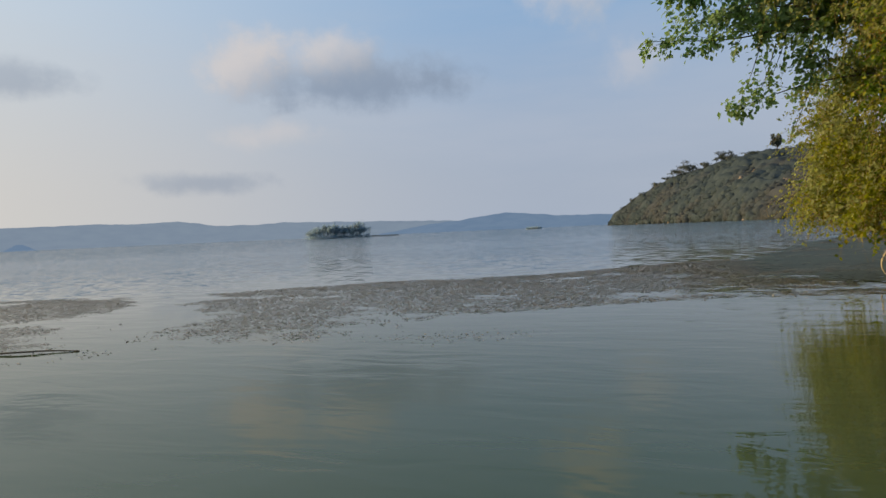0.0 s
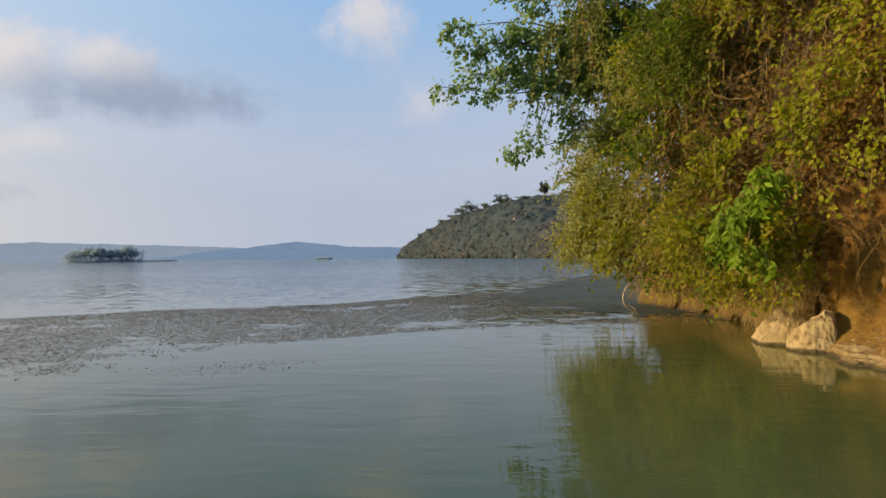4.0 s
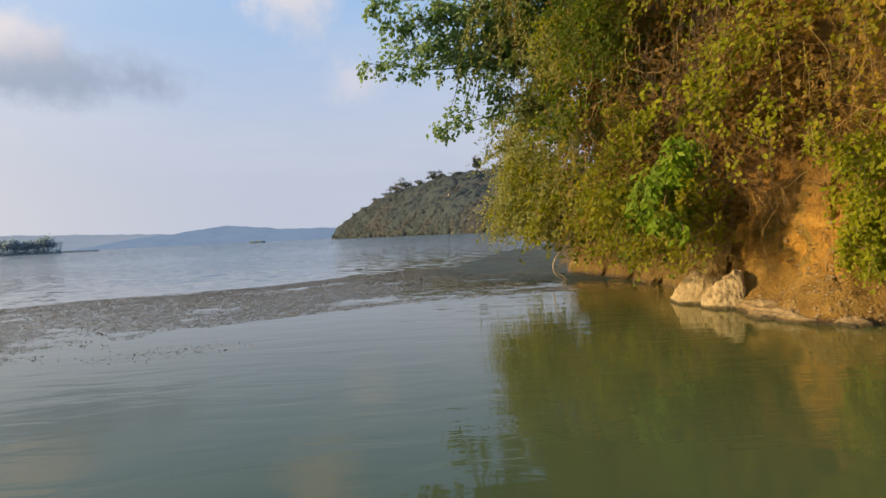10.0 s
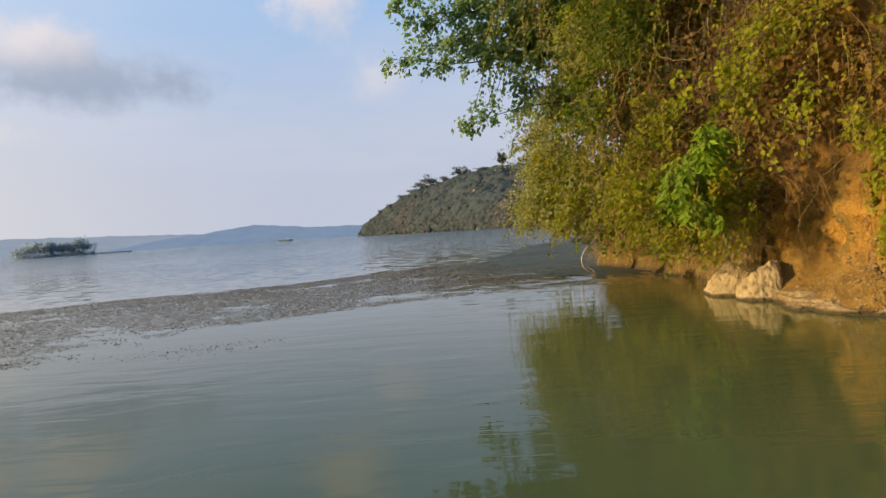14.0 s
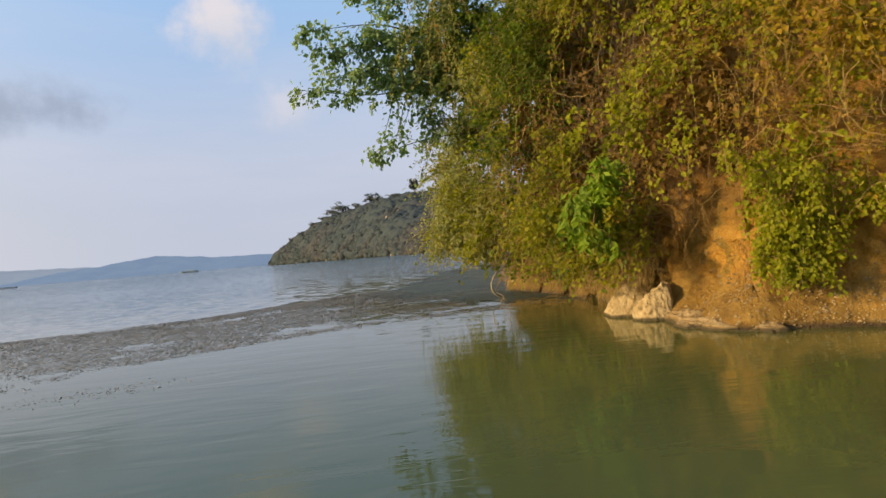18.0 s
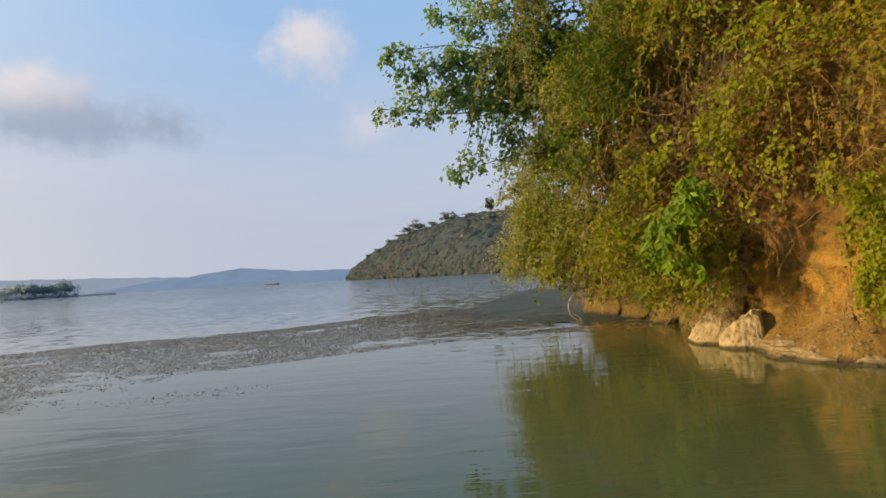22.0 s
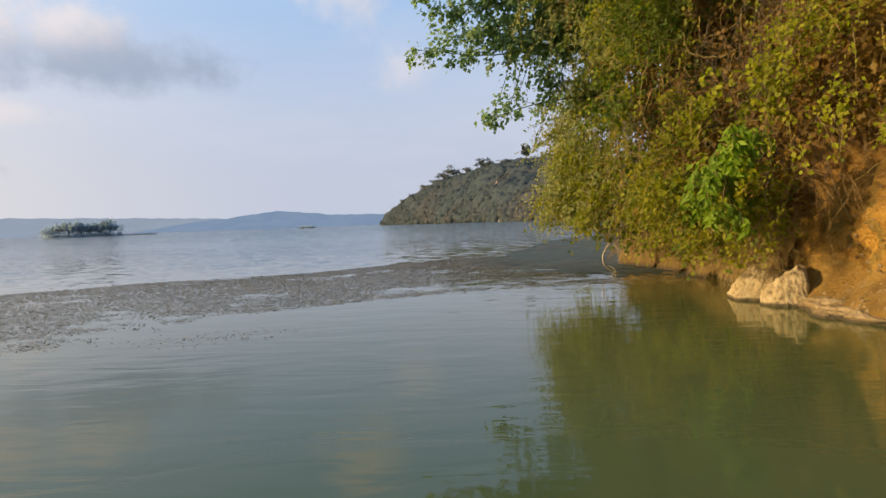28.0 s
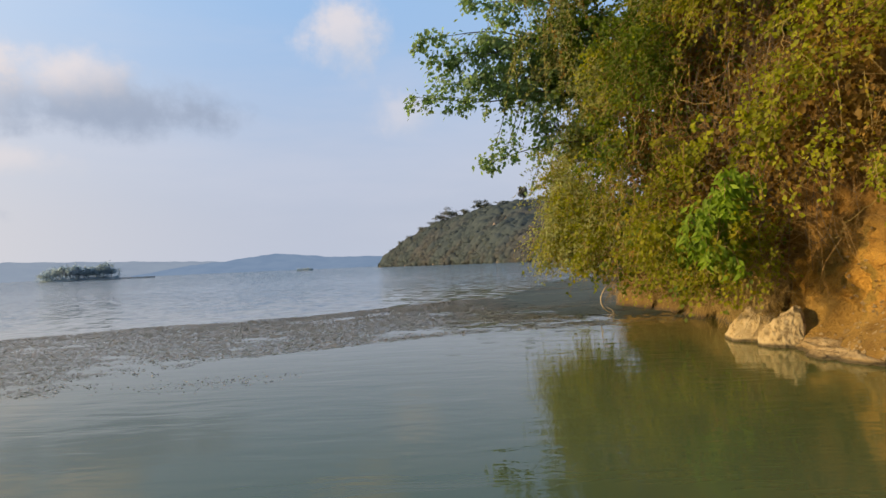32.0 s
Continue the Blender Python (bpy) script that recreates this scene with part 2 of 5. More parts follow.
def water_material():
    m, N, out = material("lake_water")
    place = N.add("NewGeometry").outputs["Position"]
    sep = N.add("SeparateXYZ", {0: place})
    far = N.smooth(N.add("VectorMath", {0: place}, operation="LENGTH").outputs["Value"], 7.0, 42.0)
    # short ripples in the shelter of the bank, long breeze ripples across the lake
    turn = N.add("VectorRotate", {"Vector": place, "Angle": radians(12)}).outputs[0]
    flat = N.add("VectorMath", {0: turn, 1: (0.45, 1.25, 1.0)}, operation="MULTIPLY").outputs[0]
    a = N.noise(flat, 2.2, 3.0, 0.5, 0.6)
    b = N.noise(flat, 9.0, 2.0, 0.5, 0.3)
    c = N.noise(N.add("VectorMath", {0: place, 1: (0.12, 0.5, 1.0)}, operation="MULTIPLY").outputs[0], 1.1, 3.0, 0.55)
    gust = N.smooth(N.noise(place, 0.16, 3.0), 0.36, 0.68)
    h = N.math("ADD", N.math("MULTIPLY", a, 0.62), N.math("MULTIPLY", N.math("MULTIPLY", b, 0.17), gust))
    h = N.math("ADD", h, N.math("MULTIPLY", c, N.math("MULTIPLY", far, 0.7)))
    spot = N.add("VectorMath", {0: N.add("VectorMath", {0: place, 1: (4.9, 11.4, 0.0)}, operation="SUBTRACT").outputs[0], 1: (0.36, 0.50, 0.0)}, operation="MULTIPLY").outputs[0]
    stir = N.math("SUBTRACT", 1.0, N.smooth(N.add("VectorMath", {0: spot}, operation="LENGTH").outputs["Value"], 0.35, 1.15))
    long = N.noise(N.add("VectorMath", {0: place, 1: (1.1, 0.95, 1.0)}, operation="MULTIPLY").outputs[0], 1.7, 2.0, 0.5, 0.3)
    h = N.math("ADD", h, N.math("MULTIPLY", N.math("MULTIPLY", long, stir), 5.0))
    bump = N.add("Bump", {"Height": h, "Distance": 0.03, "Strength": 0.36})
    mud = N.noise(place, 0.35, 4.0)
    c = N.mix(mud, (0.050, 0.073, 0.032, 1), (0.068, 0.092, 0.043, 1))
    c = N.mix(N.math("MULTIPLY", N.smooth(sep.outputs[0], 0.8, 5.0), 0.85), c, (0.088, 0.100, 0.026, 1))
    # far water: the sky's reflected blue is put into the base colour
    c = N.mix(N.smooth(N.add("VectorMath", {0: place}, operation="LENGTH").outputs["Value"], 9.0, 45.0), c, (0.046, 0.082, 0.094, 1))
    chop = N.tree.nodes.new("ShaderNodeTexNoise")
    N.put(chop.inputs["Vector"], N.add("VectorMath", {0: place, 1: (0.5, 1.0, 1.0)}, operation="MULTIPLY").outputs[0])
    chop.inputs["Scale"].default_value, chop.inputs["Detail"].default_value = 3.5, 2.0
    tilt = N.add("VectorMath", {0: chop.outputs["Color"], 1: (0.5, 0.5, 0.5)}, operation="SUBTRACT").outputs[0]
    size = N.add("VectorMath", {0: place}, operation="LENGTH").outputs["Value"]
    much = N.math("MULTIPLY", N.math("ADD", N.math("MULTIPLY", far, 1.0), N.math("MULTIPLY", N.smooth(size, 40.0, 160.0), 2.4)), N.math("ADD", 0.65, N.math("MULTIPLY", N.smooth(N.noise(N.add("VectorMath", {0: place, 1: (0.2, 1.0, 1.0)}, operation="MULTIPLY").outputs[0], 0.02, 3.0), 0.35, 0.65), 0.5)))
    tilt = N.add("VectorMath", {0: tilt, "Scale": much}, operation="SCALE").outputs[0]
    tilt = N.add("VectorMath", {0: N.add("VectorMath", {0: tilt, 1: (1.0, 1.0, 0.0)}, operation="MULTIPLY").outputs[0], 1: bump.outputs[0]}, operation="ADD").outputs[0]
    tilt = N.add("VectorMath", {0: tilt}, operation="NORMALIZE").outputs[0]
    s = N.add("BsdfPrincipled", {"Base Color": c, "Roughness": N.math("ADD", 0.035, N.math("MULTIPLY", far, 0.05)), "IOR": 1.333, "Normal": tilt})
    N.tree.links.new(s.outputs[0], out.inputs[0])
    return m


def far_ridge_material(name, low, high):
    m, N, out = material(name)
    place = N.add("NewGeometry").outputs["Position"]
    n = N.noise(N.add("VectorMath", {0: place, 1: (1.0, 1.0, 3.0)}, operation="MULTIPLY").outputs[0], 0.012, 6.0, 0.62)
    # distance haze is put into the colour, which glows by itself
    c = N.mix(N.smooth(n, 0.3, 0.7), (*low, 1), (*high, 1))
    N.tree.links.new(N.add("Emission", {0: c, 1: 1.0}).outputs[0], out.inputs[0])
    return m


def weed_material(name="floating_weed", tone=(1, 1, 1), spec=0.35):
    m, N, out = material(name)
    g = N.add("NewGeometry")
    v = N.math("ADD", N.math("MULTIPLY", g.outputs["Random Per Island"], 0.22), N.math("MULTIPLY", N.noise(g.outputs["Position"], 0.5, 3.0), 0.8))
    c = N.ramp(v, ((0.25, (0.165, 0.150, 0.125)), (0.5, (0.225, 0.205, 0.170)), (0.8, (0.295, 0.265, 0.220))))
    c = N.mix(1.0, c, (*tone, 1), "MULTIPLY")
    finish(N, out, c, 0.6, N.noise(g.outputs["Position"], 40.0, 2.0), 0.01, 0.15, spec)
    return m


def canopy_material():
    m, N, out = material("woodland_canopy")
    place = N.add("NewGeometry").outputs["Position"]
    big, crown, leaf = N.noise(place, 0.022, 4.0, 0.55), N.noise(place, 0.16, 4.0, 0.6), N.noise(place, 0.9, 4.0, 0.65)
    # blue-grey instead of green: distance haze put into the canopy's colour
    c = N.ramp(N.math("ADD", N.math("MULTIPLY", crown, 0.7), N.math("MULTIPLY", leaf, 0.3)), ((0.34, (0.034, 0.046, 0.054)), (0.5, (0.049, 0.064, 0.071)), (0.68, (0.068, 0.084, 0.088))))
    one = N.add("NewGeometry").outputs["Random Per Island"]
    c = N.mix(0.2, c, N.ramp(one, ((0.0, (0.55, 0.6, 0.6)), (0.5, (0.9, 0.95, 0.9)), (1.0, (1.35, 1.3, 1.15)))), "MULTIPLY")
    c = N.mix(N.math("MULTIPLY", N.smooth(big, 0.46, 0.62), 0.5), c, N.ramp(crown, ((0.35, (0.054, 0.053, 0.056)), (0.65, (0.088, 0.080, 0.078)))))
    finish(N, out, c, 0.9, N.math("ADD", crown, N.math("MULTIPLY", leaf, 0.6)), 1.2, 0.4, 0.03)
    return m


EARTH = earth_material()
STONE = stone_material("pale_limestone", (0.14, 0.092, 0.04), (0.36, 0.275, 0.14), (0.56, 0.46, 0.28))
LEDGE = stone_material("muddy_stone", (0.11, 0.072, 0.03), (0.25, 0.175, 0.08), (0.41, 0.32, 0.18))
WATER, WEED = water_material(), weed_material()
# weed toned dark to hold the reflection of hill and vines
REFLECTION_WEED = weed_material("reflection_dark_weed", (0.34, 0.48, 0.51), 0.06)
BARK = bark_material("grey_brown_bark", (0.05, 0.038, 0.025), (0.15, 0.12, 0.085))
TWIG = bark_material("dry_twig", (0.12, 0.07, 0.02), (0.36, 0.23, 0.08))
VINE_STEM = bark_material("pale_vine_stem", (0.14, 0.10, 0.03), (0.36, 0.27, 0.09))
PALE_ROOT = bark_material("pale_root", (0.26, 0.21, 0.13), (0.50, 0.43, 0.30))
STRAW = bark_material("dry_grass", (0.16, 0.10, 0.03), (0.42, 0.31, 0.11))
VINE = leaf_material("vine_leaf", (0.085, 0.105, 0.004), (0.19, 0.21, 0.006), (0.34, 0.335, 0.012), (1.5, 1.5, 0.3), (0.31, 0.20, 0.014), 0.46, 1.0, 0.45, (4.2, 6.8))
FRESH_VINE = leaf_material("fresh_vine_leaf", (0.13, 0.155, 0.006), (0.24, 0.26, 0.008), (0.36, 0.36, 0.012), (1.4, 1.5, 0.3), None, 0.46, 1.2, 0.5)
TREE = leaf_material("tree_leaf", (0.14, 0.20, 0.092), (0.215, 0.30, 0.138), (0.30, 0.39, 0.185), (1.4, 1.6, 0.9), None, 0.52)
# the same vine leaf in darker green: shade put into its colour
SHADED_VINE = leaf_material("shaded_vine_leaf", (0.045, 0.072, 0.006), (0.092, 0.138, 0.009), (0.15, 0.205, 0.014), (1.4, 1.5, 0.3), None, 0.5, 1.0, 0.5)
DEAD_LEAF = leaf_material("dead_vine_leaf", (0.12, 0.070, 0.014), (0.21, 0.125, 0.022), (0.33, 0.21, 0.04), (1.4, 1.2, 0.5), None, 0.4, 1.0, 0.7)
# dead leaf in a darker copy: the vine hollows' shade put into it
SHADE_LITTER = leaf_material("shaded_dead_leaf", (0.085, 0.052, 0.010), (0.145, 0.092, 0.016), (0.24, 0.155, 0.028), (1.4, 1.2, 0.5), None, 0.4, 1.0, 0.7)
GREY_VINE = leaf_material("pale_grey_vine_leaf", (0.18, 0.20, 0.07), (0.28, 0.30, 0.11), (0.38, 0.39, 0.17), (1.3, 1.4, 0.7), None, 0.55, 1.0, 0.6)
SHRUB = leaf_material("fresh_shrub_leaf", (0.085, 0.14, 0.006), (0.15, 0.235, 0.010), (0.24, 0.34, 0.018), (1.3, 1.5, 0.5), None, 0.4)
# woodland green greyed for the haze over the headland
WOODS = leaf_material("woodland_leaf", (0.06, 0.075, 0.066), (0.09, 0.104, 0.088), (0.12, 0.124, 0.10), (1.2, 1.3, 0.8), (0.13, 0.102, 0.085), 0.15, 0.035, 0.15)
CANOPY = canopy_material()
# island and pen: distance haze is put into these pale blue-grey colours
HAZED_ISLAND_LEAF = leaf_material("haze_blue_leaf", (0.28, 0.35, 0.41), (0.34, 0.415, 0.475), (0.40, 0.475, 0.53), (1.1, 1.2, 1.2), None, 0.6)
HAZED_ISLAND_SHORE = bark_material("haze_grey_shore", (0.20, 0.225, 0.24), (0.28, 0.305, 0.315))
HAZED_PEN_WOOD = bark_material("haze_grey_pen_wood", (0.14, 0.155, 0.165), (0.22, 0.235, 0.245))
FOREST_FLOOR = bark_material("wooded_slope", (0.045, 0.045, 0.032), (0.09, 0.08, 0.06))
CLIFF = stone_material("tan_cliff", (0.12, 0.10, 0.08), (0.24, 0.19, 0.145), (0.36, 0.29, 0.22))
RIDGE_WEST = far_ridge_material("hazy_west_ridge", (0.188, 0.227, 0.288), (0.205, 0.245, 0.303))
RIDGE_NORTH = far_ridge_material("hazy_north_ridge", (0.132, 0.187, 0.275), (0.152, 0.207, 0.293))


# ---- building blocks ----
class Mesh:
    """Gathers vertices and faces for one mesh object."""

    def __init__(self):
        self.v, self.f, self.n = [], [], 0

    def add(self, verts, faces):
        verts = np.asarray(verts, float).reshape(-1, 3)
        self.v.append(verts)
        self.f.append(np.asarray(faces, int) + self.n)
        self.n += len(verts)

    def data(self, name, mat, smooth=True):
        me = bpy.data.meshes.new(name)
        faces = [tuple(r) for block in self.f for r in block.tolist()]
        me.from_pydata(np.concatenate(self.v).tolist(), [], faces)
        me.materials.append(mat)
        if smooth:
            me.shade_smooth()
        return me


def thing(name, at, label, category, group=""):
    e = new(name)
    e.location = at
    return tagged(e, label, category, group)


def part(name, mesh, mat, parent, label="", smooth=True):
    """Links a mesh, given in world coordinates, as one object under a thing or a part."""
    me = mesh.data(name, mat, smooth) if isinstance(mesh, Mesh) else mesh
    ob = new(name, me)
    if parent is not None:
        base, up = Vector((0, 0, 0)), parent
        while up is not None:
            base += up.location
            up = up.parent
        me.transform(Matrix.Translation(-base))
        ob.parent = parent
    if label:
        ob["label"] = label
    return ob


def tube(mesh, pts, r0, r1, sides=4):
    pts = np.asarray(pts, float)
    n = len(pts)
    ways = np.gradient(pts, axis=0)
    ways /= np.linalg.norm(ways, axis=1, keepdims=True) + 1e-9
    ref = np.where(np.abs(ways[:, 2:3]) > 0.9, (1.0, 0, 0), (0, 0, 1.0))
    a = np.cross(ways, ref)
    a /= np.linalg.norm(a, axis=1, keepdims=True) + 1e-9
    b = np.cross(ways, a)
    r = np.linspace(r0, r1, n)[:, None]
    rings = [pts + r * (math.cos(2 * math.pi * k / sides) * a + math.sin(2 * math.pi * k / sides) * b) for k in range(sides)]
    verts = np.stack(rings, 1).reshape(-1, 3)
    i, k = np.meshgrid(np.arange(n - 1), np.arange(sides), indexing="ij")
    k2 = (k + 1) % sides
    mesh.add(verts, np.stack([i * sides + k, i * sides + k2, (i + 1) * sides + k2, (i + 1) * sides + k], -1).reshape(-1, 4))


def unit(v):
    return v / (np.linalg.norm(v, axis=-1, keepdims=True) + 1e-9)


def leaves(mesh, at, tip, face, length, width, fold=0.18):
    """Folded leaves: base, two shoulders, tip and a sunken midrib each."""
    tip = unit(tip)
    side = unit(np.cross(tip, face))
    face = np.cross(side, tip)
    L, W = length[:, None], width[:, None]
    mid = at + 0.45 * L * tip
    v = np.stack([at, mid + side * W / 2, at + L * tip - face * L * 0.10, mid - side * W / 2, mid - face * W * fold], 1)
    k = 5 * np.arange(len(at))[:, None, None]
    f = np.array([[0, 1, 4], [1, 2, 4], [2, 3, 4], [3, 0, 4]])[None] + k
    mesh.add(v.reshape(-1, 3), f.reshape(-1, 3))


def cards(mesh, at, tip, face, size):
    """Flat diamond sprays of leaves, for crowns far off."""
    tip = unit(tip)
    side = unit(np.cross(tip, face))
    L = size[:, None] / 2
    v = np.stack([at - tip * L, at + side * L * 0.8, at + tip * L, at - side * L * 0.8], 1)
    mesh.add(v.reshape(-1, 3), np.arange(len(at) * 4).reshape(-1, 4))


def curve_through(points, n):
    """A smooth line of n places through a few points."""
    p = np.asarray(points, float)
    p = np.vstack([2 * p[0] - p[1], p, 2 * p[-1] - p[-2]])
    out = []
    for t in np.linspace(0, len(points) - 1, n):
        i = min(int(t), len(points) - 2)
        u = t - i
        a, b, c, d = p[i : i + 4]
        out.append(0.5 * (2 * b + (c - a) * u + (2 * a - 5 * b + 4 * c - d) * u**2 + (3 * b - a - 3 * c + d) * u**3))
    return np.array(out)


def lump(x, y, z, scale):
    return noise.fractal(Vector((x, y, z)) * scale, 1.0, 2.0, 4)


rng = np.random.default_rng(7)

# ---- the lake ----
def lake():
    m = Mesh()
    rings = [0, 2, 4, 7, 12, 20, 35, 60, 120, 300, 800, 2000, 4900]
    k = 72
    verts = [(0, 0, 0)]
    for r in rings[1:]:
        verts += [(r * math.cos(2 * math.pi * i / k), r * math.sin(2 * math.pi * i / k), 0) for i in range(k)]
    m.add(verts, np.zeros((0, 3), int))
    m.f = [np.array([(0, 1 + i, 1 + (i + 1) % k) for i in range(k)])]
    quads = []
    for a in range(len(rings) - 2):
        for i in range(k):
            j = (i + 1) % k
            quads.append((1 + a * k + i, 1 + (a + 1) * k + i, 1 + (a + 1) * k + j, 1 + a * k + j))
    m.f.append(np.array(quads))
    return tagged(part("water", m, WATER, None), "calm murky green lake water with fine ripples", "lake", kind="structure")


lake()

# ---- far ridges ----
def ridge(name, mat, far, bearings, heights, label):
    """A long hill: its crest over bearings (degrees from +y), and a slope on both sides."""
    m = Mesh()
    az = np.linspace(bearings[0], bearings[-1], 420)
    h = np.interp(az, bearings, heights)
    h = np.array([v + 3.2 * noise.fractal(Vector((a * 0.9, 3.1, far * 0.001)), 1.0, 2.0, 6) + 1.2 * noise.noise(Vector((a * 9.0, 1.0, 0.0))) for v, a in zip(h, az)])
    rows = []
    for d, up in ((0.93, -0.02), (0.955, 0.35), (0.98, 0.75), (1.0, 1.0), (1.05, 0.5), (1.1, -0.05)):
        rows.append(np.stack([far * d * np.sin(np.radians(az)), far * d * np.cos(np.radians(az)), h * up * d], 1))
    n = len(az)
    m.add(np.concatenate(rows), np.array([(r * n + i, r * n + i + 1, (r + 1) * n + i + 1, (r + 1) * n + i) for r in range(5) for i in range(n - 1)]))
    return tagged(part(name, m, mat, None), label, "hills", kind="structure")


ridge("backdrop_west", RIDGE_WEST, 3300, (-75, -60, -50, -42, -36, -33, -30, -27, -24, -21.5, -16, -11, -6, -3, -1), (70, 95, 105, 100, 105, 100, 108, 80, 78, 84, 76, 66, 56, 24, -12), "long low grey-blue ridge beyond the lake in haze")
ridge("backdrop_north", RIDGE_NORTH, 3000, (-14, -11, -9, -6, -4, -1.8, 0.5, 2.4, 5, 8, 12, 20, 30), (-6, 22, 38, 52, 66, 78, 68, 55, 51, 49, 51, 57, 43), "higher wooded ridge on the far shore, painted in blue haze")

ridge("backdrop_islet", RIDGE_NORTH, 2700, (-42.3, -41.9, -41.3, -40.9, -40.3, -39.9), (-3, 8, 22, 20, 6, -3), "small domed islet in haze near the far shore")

# ---- trees far away ----
def far_tree(at, height, spread, group, seed, flat=0.45, leaf=None):
    r = np.random.default_rng(seed)
    t = thing("tree", at, "small dark broad-crowned tree on the far shore", "tree", group)
    trunk, crown = Mesh(), Mesh()
    top = np.array(at) + (r.normal(0, 0.4), r.normal(0, 0.4), height * 0.62)
    tube(trunk, curve_through([at, (np.array(at) + top) / 2 + r.normal(0, 0.15, 3), top], 6), height * 0.035, height * 0.015, 5)
    for k in range(4):
        w = 2 * math.pi * k / 4 + r.uniform(0, 1)
        tube(trunk, curve_through([top - (0, 0, height * 0.2), top + (math.cos(w) * spread * 0.3, math.sin(w) * spread * 0.3, height * 0.12)], 4), height * 0.014, height * 0.006, 4)
    clumps = r.normal(0, 1, (14, 3)) * (spread * 0.33, spread * 0.33, height * 0.12) + (0, 0, height * 0.12)
    pts = np.repeat(clumps, 60, 0) + r.normal(0, 1, (14 * 60, 3)) * (spread * 0.13, spread * 0.13, height * flat * 0.14) + top
    n = len(pts)
    size = r.uniform(0.7, 1.5, n) * height / 11
    cards(crown, pts, r.normal(0, 1, (n, 3)), unit(pts - top) * 0.6 + r.normal(0, 0.35, (n, 3)) + (-0.2, -0.3, 0.7), size)
    part("trunk", trunk, BARK, t)
    part("crown", crown, leaf or WOODS, t)
    return t


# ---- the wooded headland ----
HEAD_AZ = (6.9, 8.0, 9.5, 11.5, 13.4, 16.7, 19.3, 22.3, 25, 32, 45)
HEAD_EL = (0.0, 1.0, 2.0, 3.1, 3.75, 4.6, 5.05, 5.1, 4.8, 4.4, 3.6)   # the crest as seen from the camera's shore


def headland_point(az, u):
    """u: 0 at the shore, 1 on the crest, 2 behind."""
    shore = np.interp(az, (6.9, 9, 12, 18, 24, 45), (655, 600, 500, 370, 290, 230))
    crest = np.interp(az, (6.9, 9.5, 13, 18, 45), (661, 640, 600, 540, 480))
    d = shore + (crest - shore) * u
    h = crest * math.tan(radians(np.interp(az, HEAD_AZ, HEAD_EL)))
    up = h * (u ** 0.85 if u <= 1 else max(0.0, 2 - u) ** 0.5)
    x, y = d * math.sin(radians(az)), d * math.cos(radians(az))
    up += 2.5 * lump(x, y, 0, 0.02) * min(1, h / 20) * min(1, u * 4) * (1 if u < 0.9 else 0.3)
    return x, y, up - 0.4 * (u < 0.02)


